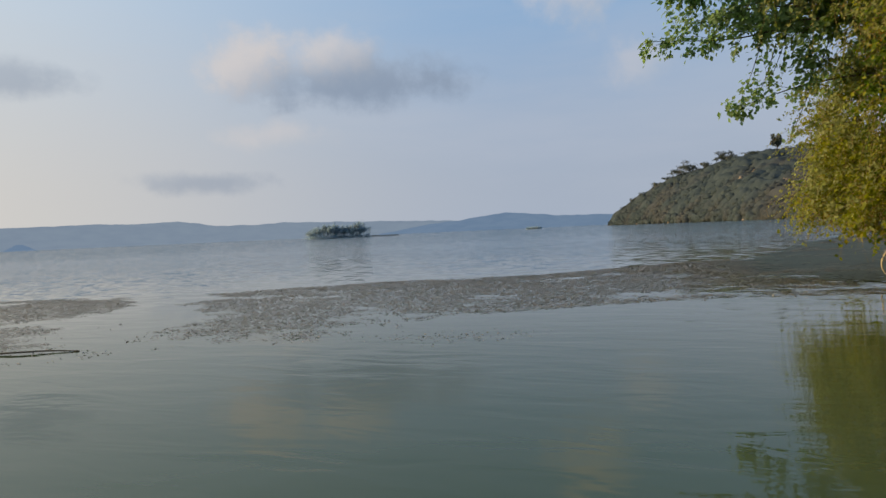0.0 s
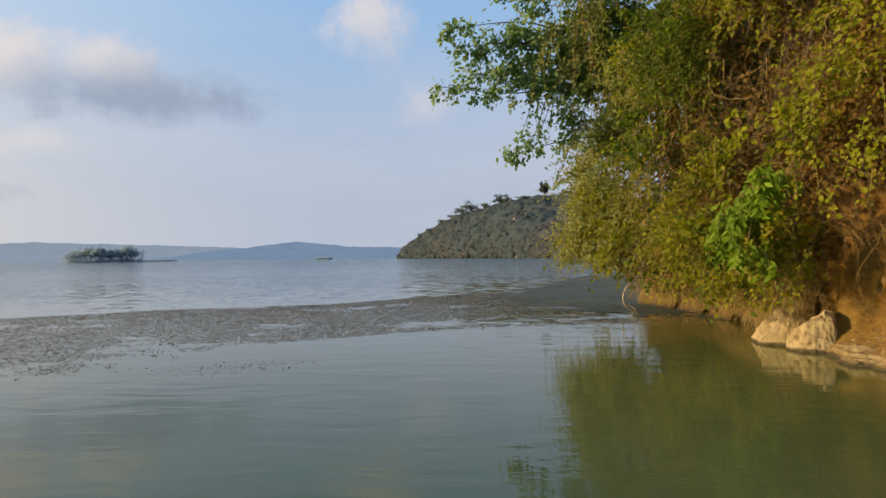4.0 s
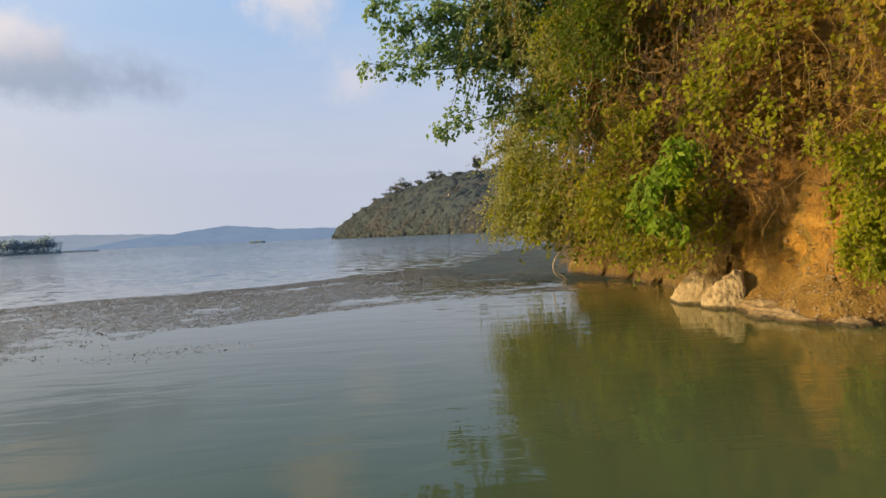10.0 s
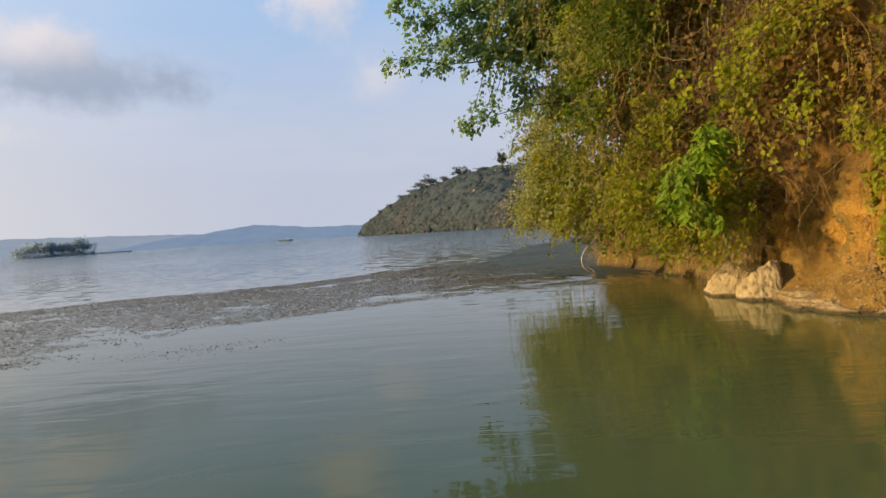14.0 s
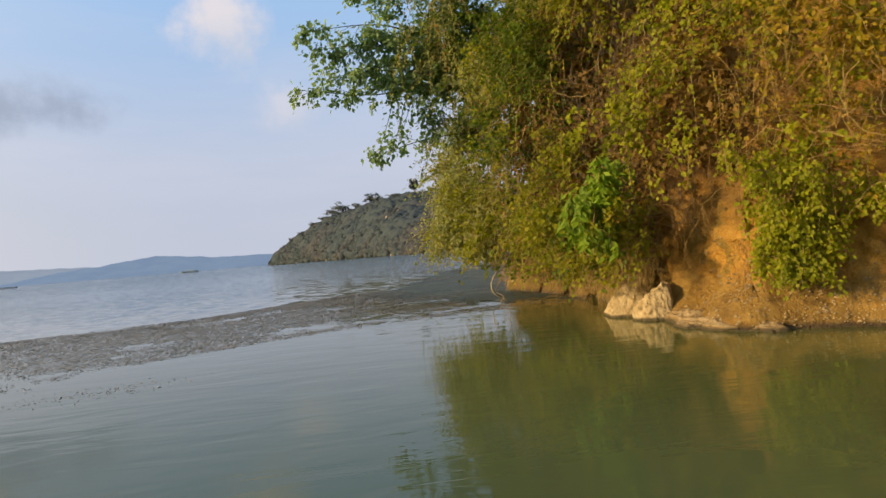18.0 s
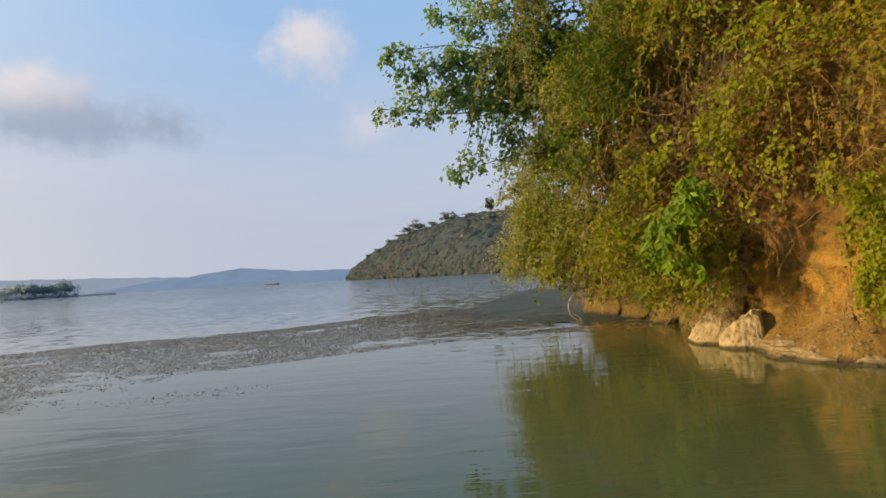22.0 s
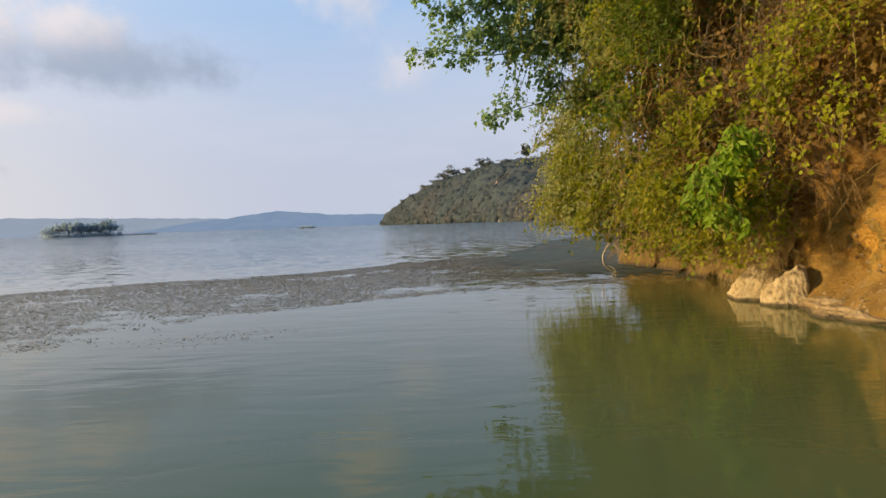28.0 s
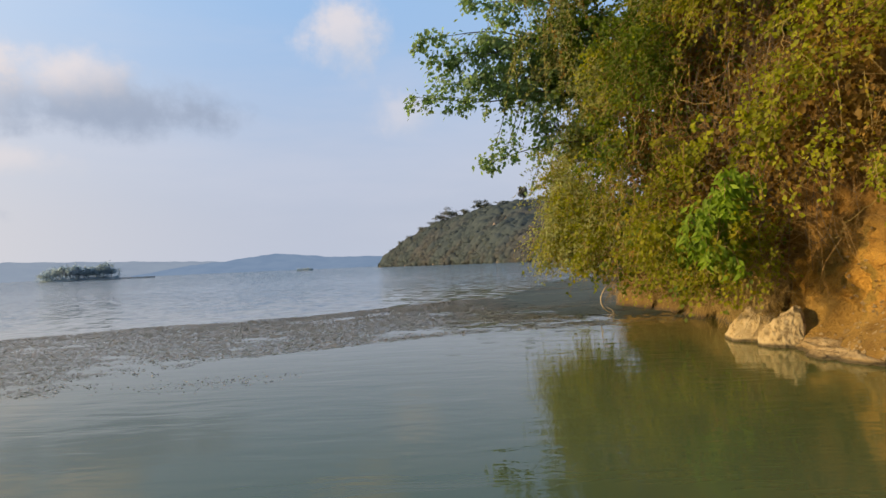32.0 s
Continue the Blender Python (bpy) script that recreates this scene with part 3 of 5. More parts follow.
def headland():
    m = Mesh()
    azs, us = np.linspace(6.9, 45, 150), np.linspace(0, 2, 34)
    verts = [headland_point(a, u) for u in us for a in azs]
    n = len(azs)
    m.add(verts, np.array([(r * n + i, r * n + i + 1, (r + 1) * n + i + 1, (r + 1) * n + i) for r in range(len(us) - 1) for i in range(n - 1)]))
    tagged(part("headland", m, FOREST_FLOOR, None), "steep dark wooded headland falling to the lake", "hill", kind="structure")
    # the woods on it: a closed canopy of shallow domes, covered in leafy sprays
    def canopy_point(a, u):
        x, y, z = headland_point(a, u)
        near, spots = noise.voronoi(Vector((x / 8.0, y / 12.0, 0.3)))
        tall = 2.6 + 2.4 * noise.noise(Vector((x, y, 0)) * 0.05)
        edge = min(1.0, u * 16) * min(1.0, (a - 7.0) * 2)
        return x, y, z + edge * (tall + 5.4 * (0.55 - near[0] ** 1.6))

    azs, us = np.linspace(7.0, 36, 380), np.linspace(0.0, 1.08, 110)
    n = len(azs)
    c = Mesh()
    c.add([canopy_point(a, u) for u in us for a in azs], np.array([(k * n + i, k * n + i + 1, (k + 1) * n + i + 1, (k + 1) * n + i) for k in range(len(us) - 1) for i in range(n - 1)]))
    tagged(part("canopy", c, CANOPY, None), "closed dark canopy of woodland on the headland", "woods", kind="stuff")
    # rounded crowns, each roughened, with leafy sprays on them
    r = np.random.default_rng(21)
    w, crowns = Mesh(), Mesh()
    bm = bmesh.new()
    bmesh.ops.create_icosphere(bm, subdivisions=2, radius=1.0)
    ball = np.array([v.co[:] for v in bm.verts])
    faces = np.array([[v.index for v in f.verts] for f in bm.faces])
    bm.free()
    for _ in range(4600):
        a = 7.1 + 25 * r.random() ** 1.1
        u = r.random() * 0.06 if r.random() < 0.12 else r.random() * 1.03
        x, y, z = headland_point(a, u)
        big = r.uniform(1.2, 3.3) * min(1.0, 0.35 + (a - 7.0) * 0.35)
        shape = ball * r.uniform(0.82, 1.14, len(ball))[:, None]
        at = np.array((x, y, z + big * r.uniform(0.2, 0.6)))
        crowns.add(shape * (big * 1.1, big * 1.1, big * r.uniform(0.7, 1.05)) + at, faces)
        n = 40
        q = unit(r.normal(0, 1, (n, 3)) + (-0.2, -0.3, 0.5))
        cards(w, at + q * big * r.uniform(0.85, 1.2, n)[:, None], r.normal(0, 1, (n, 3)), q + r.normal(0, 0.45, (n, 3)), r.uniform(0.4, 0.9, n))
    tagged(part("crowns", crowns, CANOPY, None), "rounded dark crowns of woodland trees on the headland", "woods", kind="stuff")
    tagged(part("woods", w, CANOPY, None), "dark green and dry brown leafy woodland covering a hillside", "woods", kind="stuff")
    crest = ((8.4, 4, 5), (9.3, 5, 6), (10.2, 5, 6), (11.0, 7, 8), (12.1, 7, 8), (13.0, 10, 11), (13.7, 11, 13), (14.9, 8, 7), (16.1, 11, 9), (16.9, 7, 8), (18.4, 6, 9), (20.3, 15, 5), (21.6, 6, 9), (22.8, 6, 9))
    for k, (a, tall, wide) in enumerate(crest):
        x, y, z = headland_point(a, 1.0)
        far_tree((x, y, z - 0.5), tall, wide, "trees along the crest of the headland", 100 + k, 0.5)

    # bare tan rock faces in the slope
    for k, (a, u, s) in enumerate(((17.6, 0.45, 4), (19.4, 0.34, 3.5), (20.7, 0.3, 4.5), (21.6, 0.16, 5), (22.3, 0.1, 4), (23.4, 0.22, 5), (18.6, 0.55, 3), (15.2, 0.3, 3))):
        x, y, z = headland_point(a, u)
        tagged(part("rock_face", boulder((x, y - 1, z + 0.5), (s * 0.7, s * 0.5, s * 0.8), 300 + k, 4, 9, 0.4), CLIFF, None), "bare tan rock face among the trees of the headland", "rock", "rock faces of the headland")
    # stones at its waterline
    for k in range(14):
        a = 7.2 + k * 1.15 + r.uniform(-0.3, 0.3)
        x, y, z = headland_point(a, 0.03)
        tagged(part("shore_rock", boulder((x, y - 1.5, 0.3), (r.uniform(1, 2.6), r.uniform(0.8, 1.5), r.uniform(0.7, 1.3)), 340 + k, 2), CLIFF, None), "grey-brown rock at the foot of the headland", "rock", "rocks along the headland's waterline")


def boulder(at, size, seed, level=4, cuts=9, rough=0.10):
    """A broken stone: a ball cut by planes, then roughened."""
    bm = bmesh.new()
    bmesh.ops.create_icosphere(bm, subdivisions=level, radius=1.0)
    r = random.Random(seed)
    planes = [(Vector((r.gauss(0, 1), r.gauss(0, 1), r.gauss(0, 0.8))).normalized(), r.uniform(0.6, 0.88)) for _ in range(cuts)]
    for v in bm.verts:
        for n, d in planes:
            over = v.co.dot(n) - d
            if over > 0:
                v.co -= n * over * 0.93
        q = v.co.copy()
        v.co += q.normalized() * (rough * noise.fractal(q * 1.9 + Vector((seed, 0, 0)), 1.0, 2.0, 5) + rough * 0.35 * noise.noise(q * 9 + Vector((0, seed, 0))))
        v.co = Vector((v.co.x * size[0] + at[0], v.co.y * size[1] + at[1], v.co.z * size[2] + at[2]))
    me = bpy.data.meshes.new("stone")
    bm.to_mesh(me)
    bm.free()
    me.shade_smooth()
    return with_material(me)


def with_material(me, mat=None):
    me.materials.append(mat or CLIFF)
    return me


headland()

# ---- islands and the pen ----
def island(name, az0, az1, far, rise, label):
    m = Mesh()
    n, k = 40, 9
    verts = []
    for j in range(k):
        for i in range(n):
            a = az0 + (az1 - az0) * i / (n - 1)
            d = far + (j - k // 2) * 2.2
            edge = math.sin(math.pi * i / (n - 1)) ** 0.5 * math.sin(math.pi * j / (k - 1)) ** 0.6
            x, y = d * math.sin(radians(a)), d * math.cos(radians(a))
            verts.append((x, y, -0.25 + rise * edge * (1 + 0.4 * lump(x, y, 0, 0.15))))
    m.add(verts, np.array([(r * n + i, r * n + i + 1, (r + 1) * n + i + 1, (r + 1) * n + i) for r in range(k - 1) for i in range(n - 1)]))
    return tagged(part(name, m, HAZED_ISLAND_SHORE, None), label, "island")


def scrub(name, az0, az1, far, low, high, count, seed, label):
    r = np.random.default_rng(seed)
    m = Mesh()
    for _ in range(count):
        a = r.uniform(az0, az1)
        s = r.uniform(low, high)
        d = far + r.uniform(-5, 5)
        c = np.array((d * math.sin(radians(a)), d * math.cos(radians(a)), 0.3))
        n = 70
        pts = c + np.abs(r.normal(0, 1, (n, 3))) * (0, 0, s * 0.5) + r.normal(0, 1, (n, 3)) * (s * 0.4, s * 0.4, 0.05)
        size = r.uniform(0.3, 0.75, n)
        leaves(m, pts, r.normal(0, 1, (n, 3)), r.normal(0, 1, (n, 3)) + (0, 0, 0.8), size, size * 0.8)
    return tagged(part(name, m, HAZED_ISLAND_LEAF, None), label, "scrub", kind="stuff")


def islands():
    far = 420
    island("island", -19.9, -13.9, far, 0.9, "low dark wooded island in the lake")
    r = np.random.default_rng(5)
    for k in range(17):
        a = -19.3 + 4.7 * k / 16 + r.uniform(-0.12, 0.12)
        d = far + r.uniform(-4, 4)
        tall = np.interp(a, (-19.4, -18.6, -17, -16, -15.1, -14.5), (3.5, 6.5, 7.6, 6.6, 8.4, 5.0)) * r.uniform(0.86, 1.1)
        far_tree((d * math.sin(radians(a)), d * math.cos(radians(a)), 0.4), tall, r.uniform(4.5, 7), "trees on the wooded island", 500 + k, 0.9, HAZED_ISLAND_LEAF)
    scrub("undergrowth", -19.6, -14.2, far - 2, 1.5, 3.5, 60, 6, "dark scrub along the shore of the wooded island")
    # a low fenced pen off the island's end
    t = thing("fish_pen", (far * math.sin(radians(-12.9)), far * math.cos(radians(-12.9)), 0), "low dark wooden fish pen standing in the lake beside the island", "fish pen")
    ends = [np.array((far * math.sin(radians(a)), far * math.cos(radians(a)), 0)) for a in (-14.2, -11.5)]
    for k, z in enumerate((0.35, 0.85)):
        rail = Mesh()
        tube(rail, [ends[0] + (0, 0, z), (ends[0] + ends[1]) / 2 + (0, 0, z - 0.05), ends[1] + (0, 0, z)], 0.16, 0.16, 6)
        part("rail", rail, HAZED_PEN_WOOD, t)
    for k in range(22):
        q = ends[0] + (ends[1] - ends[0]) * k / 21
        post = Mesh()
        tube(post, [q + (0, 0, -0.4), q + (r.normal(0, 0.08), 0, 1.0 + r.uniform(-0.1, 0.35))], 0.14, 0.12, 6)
        part("post", post, HAZED_PEN_WOOD, t)
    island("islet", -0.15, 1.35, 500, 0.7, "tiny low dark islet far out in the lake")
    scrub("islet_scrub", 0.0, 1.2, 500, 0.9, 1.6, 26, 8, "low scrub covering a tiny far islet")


islands()

# ---- the bank ----
SHORE = curve_through([(11.5, -9), (9.5, -5), (8.3, -1.0), (7.7, 2.0), (7.2, 3.5), (6.75, 4.35), (6.3, 4.9), (5.85, 5.3), (5.85, 6.0), (6.05, 7.0), (6.6, 8.3), (7.25, 9.7), (7.8, 11.5), (8.0, 13.2), (8.1, 15.2), (9.4, 17.4), (14, 24), (26, 38), (60, 80)], 260)
INLAND = np.stack([np.gradient(SHORE[:, 1]), -np.gradient(SHORE[:, 0])], 1)
INLAND = unit(INLAND)
PROFILE_H = (-0.6, -0.1, 0.0, 0.12, 0.35, 0.6, 0.9, 1.5, 3.0, 5.0, 7.5, 9.5, 10.5)
PROFILE_D = (-0.5, -0.08, 0.0, 0.10, 0.55, 0.85, 1.0, 1.15, 1.5, 1.9, 2.6, 5.0, 14.0)


def bank_point(x, y, ix, iy, h):
    """A place on the bank at height h above the shore's place (x, y), whose inland way is (ix, iy)."""
    d = np.interp(h, PROFILE_H, PROFILE_D)
    steep = np.interp(y, (3.0, 4.4, 5.3, 6.5, 8.5, 14, 30), (0.5, 0.5, 0.8, 1.0, 0.45, 0.45, 1.0))
    e = d * steep if h < 1.5 else d - np.interp(1.5, PROFILE_H, PROFILE_D) * (1 - steep)
    k = np.interp(y, (6.2, 8), (0.10, 0.30)) * lump(x, y, h * 1.3, 0.8) + 0.14 * lump(x, y, h, 2.6) + 0.09 * lump(x, y, h, 8.0)
    k *= min(1.0, max(0.25, h * 2))
    # a muddy mound beside a dark notch behind the boulder
    k -= 0.52 * math.exp(-(((y - 6.35) / 0.85) ** 2) - ((h - 1.15) / 0.5) ** 2)
    k -= 0.22 * math.exp(-(((y - 5.4) / 0.5) ** 2) - ((h - 0.32) / 0.26) ** 2)
    k += 0.22 * math.exp(-(((y - 6.5) / 0.2) ** 2) - ((h - 0.30) / 0.34) ** 2)
    return x + ix * (e + k), y + iy * (e + k), h + 0.05 * lump(y, x, h, 2.0)


def bank():
    m = Mesh()
    hs = np.concatenate([np.linspace(-0.6, 2.0, 62), np.linspace(2.1, 10.5, 40)])
    n = len(SHORE)
    rows = [bank_point(x, y, ix, iy, h) for h in hs for (x, y), (ix, iy) in zip(SHORE, INLAND)]
    m.add(np.array(rows), np.array([(r * n + i, (r + 1) * n + i, (r + 1) * n + i + 1, r * n + i + 1) for r in range(len(hs) - 1) for i in range(n - 1)]))
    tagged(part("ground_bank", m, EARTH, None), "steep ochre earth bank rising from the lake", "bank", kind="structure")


bank()

def split_stone(at, size, planes, seed, turn):
    """A broken stone with chosen flat faces, turned by some degrees."""
    bm = bmesh.new()
    bmesh.ops.create_icosphere(bm, subdivisions=6, radius=1.0)
    turned = Matrix.Rotation(radians(turn), 3, "Z")
    chip = random.Random(seed)
    planes = (*planes, *((chip.gauss(0, 1), chip.gauss(-0.6, 0.7), chip.gauss(0.4, 0.7), chip.uniform(0.8, 0.98)) for _ in range(16)))
    for v in bm.verts:
        v.co /= max(abs(v.co.x), abs(v.co.y), abs(v.co.z)) ** 0.75
        for x, y, z, d in planes:
            n = Vector((x, y, z)).normalized()
            over = v.co.dot(n) - d
            if over > 0:
                v.co -= n * over * 0.97
        q = v.co.copy()
        v.co += q.normalized() * (-0.075 * abs(noise.noise(q * 3.1 + Vector((seed, 4, 0)))) - 0.05 * abs(noise.noise(q * 7.3 + Vector((0, 0, seed)))) + 0.05 * noise.fractal(q * 2.4 + Vector((seed, 0, 0)), 1.0, 2.0, 6) + 0.03 * noise.noise(q * 6 + Vector((0, seed, 0))) + 0.02 * noise.noise(q * 16))
        v.co = turned @ Vector((v.co.x * size[0], v.co.y * size[1], v.co.z * size[2])) + Vector(at)
    me = bpy.data.meshes.new("stone")
    bm.to_mesh(me)
    bm.free()
    me.shade_smooth()
    return with_material(me, STONE)


# the split pale boulder, the low ledge beside it and loose stones
def stones():
    t = thing("boulder", (6.3, 7.4, 0), "pale cream limestone boulder split in two at the water's edge", "boulder")
    part("boulder_half", split_stone((6.14, 7.62, 0.0), (0.44, 0.40, 0.50), ((-0.8, 0.0, 0.9, 0.80), (-0.1, -0.1, 1, 0.86), (-1, -0.4, 0.25, 0.86), (-0.2, -1, 0.5, 0.72), (0.15, -1, 0.3, 0.76)), 12, -40), STONE, t)
    part("boulder_half", split_stone((6.03, 6.99, 0.0), (0.345, 0.38, 0.54), ((-0.5, 0.1, 1, 0.66), (0.3, 0.0, 1, 1.02), (1, -0.2, 0.05, 0.78), (0.1, -1, 0.42, 0.62), (-0.6, -0.8, 0.4, 0.66), (0.6, -1, 0.1, 0.82), (-1, 0, 0.15, 0.85)), 31, -40), STONE, t)
    tagged(part("earth_clod", with_slot(boulder((6.62, 7.95, 0.62), (0.30, 0.30, 0.42), 91, 5, 9, 0.2), LEDGE), None, None), "grey-brown clod of hard earth behind the boulder", "earth clod")
    r = random.Random(3)
    for k, (x, y, a, b, c) in enumerate(((5.97, 6.2, 0.26, 0.50, 0.17), (5.88, 5.7, 0.25, 0.50, 0.145), (5.72, 5.98, 0.13, 0.30, 0.075), (6.2, 5.95, 0.24, 0.36, 0.22), (5.98, 5.2, 0.20, 0.30, 0.10))):
        tagged(part("ledge_stone", with_slot(boulder((x, y, 0.0), (a, b, c), 50 + k, 5, 7, 0.22), LEDGE), None, None), "low muddy broken stone lying at the waterline", "stone", "broken stones beside the boulder")
    for k, (x, y, s) in enumerate(((5.72, 6.1, 0.08), (5.62, 5.95, 0.06), (6.12, 5.85, 0.05), (6.0, 4.95, 0.07))):
        tagged(part("loose_stone", with_slot(boulder((x, y, 0.02 if x < 6.1 else bank_height(x, y)), (s, s * 1.2, s * 0.7), 70 + k, 3, 7, 0.14), LEDGE), None, None), "small wet brown stone on the shore", "stone", "small stones by the ledge")
    rub = Mesh()
    for _ in range(330):
        y = r.uniform(4.3, 6.7)
        i = int(np.argmin(np.abs(SHORE[:, 1] - y)))
        h = abs(r.gauss(0.1, 0.55)) + 0.03
        if h > 1.7:
            continue
        bx, by, bz = bank_point(*(SHORE[i] + (SHORE[i + 1] - SHORE[i]) * r.random()), *INLAND[i], h)
        s = r.uniform(0.006, 0.035)
        a = np.array([(1, 0, 0.2), (0.3, 1, 0), (-1, 0.2, 0.1), (-0.2, -1, 0), (0.1, 0, 0.8), (0, 0.1, -0.8)]) * s * np.array([r.uniform(0.7, 1.3) for _ in range(3)])
        rub.add(a + (bx, by, bz + r.uniform(-0.01, 0.015)), [(0, 1, 4), (1, 2, 4), (2, 3, 4), (3, 0, 4), (1, 0, 5), (2, 1, 5), (3, 2, 5), (0, 3, 5)])
    tagged(part("rubble", rub, LEDGE, None, smooth=False), "muddy brown rubble on the foot of the bank", "rubble", kind="stuff")
    peb = Mesh()
    for _ in range(210):
        y = r.choice((r.uniform(3.2, 5.3), r.gauss(4.55, 0.2)))
        i = int(np.argmin(np.abs(SHORE[:, 1] - y)))
        h = abs(r.gauss(0.05, 0.22)) + 0.02
        if h > 0.75:
            continue
        x, yy, h = bank_point(*(SHORE[i] + (SHORE[i + 1] - SHORE[i]) * r.random()), *INLAND[i], h)
        s = r.uniform(0.007, 0.022)
        a = np.array([(1, 0, 0), (0, 1, 0), (-1, 0, 0), (0, -1, 0), (0, 0, 0.8), (0, 0, -0.8)]) * s * np.array([r.uniform(0.7, 1.3) for _ in range(3)])
        peb.add(a + (x - 0.01, yy, h + r.uniform(-0.005, 0.012)), [(0, 1, 4), (1, 2, 4), (2, 3, 4), (3, 0, 4), (1, 0, 5), (2, 1, 5), (3, 2, 5), (0, 3, 5)])
    tagged(part("pebbles", peb, STONE, None), "scattered pale pebbles on the earth bank", "pebbles", kind="stuff")


def bank_height(x, y):
    i = int(np.argmin((SHORE[:, 0] - x) ** 2 + (SHORE[:, 1] - y) ** 2))
    d = (x - SHORE[i, 0]) * INLAND[i, 0] + (y - SHORE[i, 1]) * INLAND[i, 1]
    return float(np.interp(d, PROFILE_D, PROFILE_H))


def with_slot(me, mat):
    me.materials.clear()
    me.materials.append(mat)
    return me


stones()


def shelf():
    """A low earthen shelf, cracked into blocks, along the shaded shore under the vines."""
    for k, (y0, y1, top) in enumerate(((10.3, 11.6, 0.26), (11.68, 13.0, 0.36), (13.06, 14.75, 0.44))):
        m = Mesh()
        pts = SHORE[(SHORE[:, 1] > y0) & (SHORE[:, 1] < y1)]
        inl = INLAND[(SHORE[:, 1] > y0) & (SHORE[:, 1] < y1)]
        ring = ((-0.22, -0.15), (-0.25, 0.0), (-0.20, 0.45), (-0.17, 0.8), (-0.10, 0.97), (0.05, 1.02), (0.5, 1.05), (0.9, 1.0))
        verts = []
        for i, ((x, y), (ix, iy)) in enumerate(zip(pts, inl)):
            end = min(1.0, 0.55 + 0.3 * min(i, len(pts) - 1 - i))
            for d, h in ring:
                q = d + 0.07 * lump(x, y, h * 0.6, 2.4) + 0.03 * lump(x, y, h, 7.0) + (1 - end) * 0.12
                verts.append((x + ix * q, y + iy * q, h * top * end + 0.02 * lump(x, y, h, 4.0)))
        w = len(ring)
        m.add(verts, np.array([(i * w + a, i * w + a + 1, (i + 1) * w + a + 1, (i + 1) * w + a) for i in range(len(pts) - 1) for a in range(w - 1)]))
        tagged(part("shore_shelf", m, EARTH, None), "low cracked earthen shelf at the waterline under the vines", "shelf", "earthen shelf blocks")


def root_stubs():
    """Broken roots that stick out of the bare earth wall."""
    for k, (y, h, n) in enumerate(((5.95, 0.95, 0.10), (5.75, 1.02, 0.12), (5.72, 0.70, 0.22), (5.5, 1.1, 0.09), (5.3, 0.8, 0.12), (4.75, 1.0, 0.15), (4.55, 0.7, 0.12), (6.05, 0.75, 0.08))):
        i = int(np.argmin(np.abs(SHORE[:, 1] - y) + 5 * (SHORE[:, 0] > 9)))
        p = np.array(bank_point(*SHORE[i], *INLAND[i], h))
        out = np.array((-INLAND[i, 0], -INLAND[i, 1], 0.0))
        m = Mesh()
        tube(m, curve_through([p - out * 0.05, p + out * 0.04 + (0, 0, 0.01), p + out * 0.06 + (0.01 * (k % 3 - 1), 0.03 * (k % 2), -n)], 8), 0.012, 0.005, 5)
        tagged(part("root_stub", m, TWIG, None), "short dark broken root sticking out of the earth", "root", "broken roots in the bank")


shelf()
root_stubs()

# ---- the climbing vines over the bank ----
FACE = curve_through([(8.2, 0.6), (7.6, 2.2), (7.1, 3.9), (6.65, 4.8), (5.95, 5.6), (5.65, 6.5), (5.5, 7.5), (5.45, 8.8), (5.4, 10.0), (5.35, 11.2), (5.4, 12.4), (5.9, 13.6), (6.9, 14.8), (8.4, 16)], 200)
FACE_IN = unit(np.stack([np.gradient(FACE[:, 1]), -np.gradient(FACE[:, 0])], 1))


def face_point(s, h, depth):
    """A place on the hanging green face: s in 0..1 along it, h its height, depth behind the front."""
    i = min(int(s * 199), 198)
    (x, y), (ix, iy) = FACE[i], FACE_IN[i]
    d = depth + max(0.0, 1.3 - h) * np.interp(y, (6, 9), (0.75, 0.9)) + max(0.0, h - 3.6) * 0.30
    if y > 10.5:
        d += max(0.0, h - 2.9) * 0.4 * min(1.0, (y - 10.5) / 2)
    d -= 0.75 * lump(x, y, h, 0.75)
    return np.array((x + ix * d, y + iy * d, h)), np.array((-ix, -iy, 0.0))


def low_edge(y):
    return np.interp(y, (0, 3.2, 3.9, 4.6, 5.2, 5.8, 6.4, 6.9, 7.6, 8.6, 9.3, 10, 12, 15), (0.5, 0.35, 0.5, 1.7, 1.85, 1.9, 1.65, 0.85, 0.75, 0.7, 0.8, 1.0, 1.05, 1.05))


def hollow(y, h):
    """How bare of leaves the face is there, 0 to 1: a dark hollow, the dry tangle, the open earth at the near end."""
    a = 0.0
    for y0, h0, ry, rh, bare in ((7.5, 3.6, 1.0, 1.0, 3.0), (6.15, 1.6, 0.5, 0.45, 1.1), (5.4, 2.65, 0.16, 0.4, 0.85), (5.9, 1.95, 0.14, 0.25, 0.8), (5.35, 3.7, 0.25, 0.5, 0.7), (4.9, 3.0, 0.2, 0.6, 0.6),
                              (9.3, 2.4, 0.5, 0.5, 0.7), (11.5, 3.5, 1.2, 0.8, 1.4), (8.9, 5.2, 0.3, 0.3, 0.8)):
        a += bare * math.exp(-(((y - y0) / ry) ** 2 + ((h - h0) / rh) ** 2))
    # ragged gaps everywhere
    a += min(0.75, max(0.0, -0.06 - lump(y, h, 2.0, 1.1)) * 2.2) * np.interp(y, (8.5, 10.5), (1.0, 0.3))
    return min(1.0, a + np.interp(y, (2.4, 4.0, 4.5, 5.0), (0.97, 0.9, 0.55, 0.0)))


def mass(y, h, spots):
    return sum(w * math.exp(-(((y - y0) / ry) ** 2 + ((h - h0) / rh) ** 2)) for y0, h0, ry, rh, w in spots)


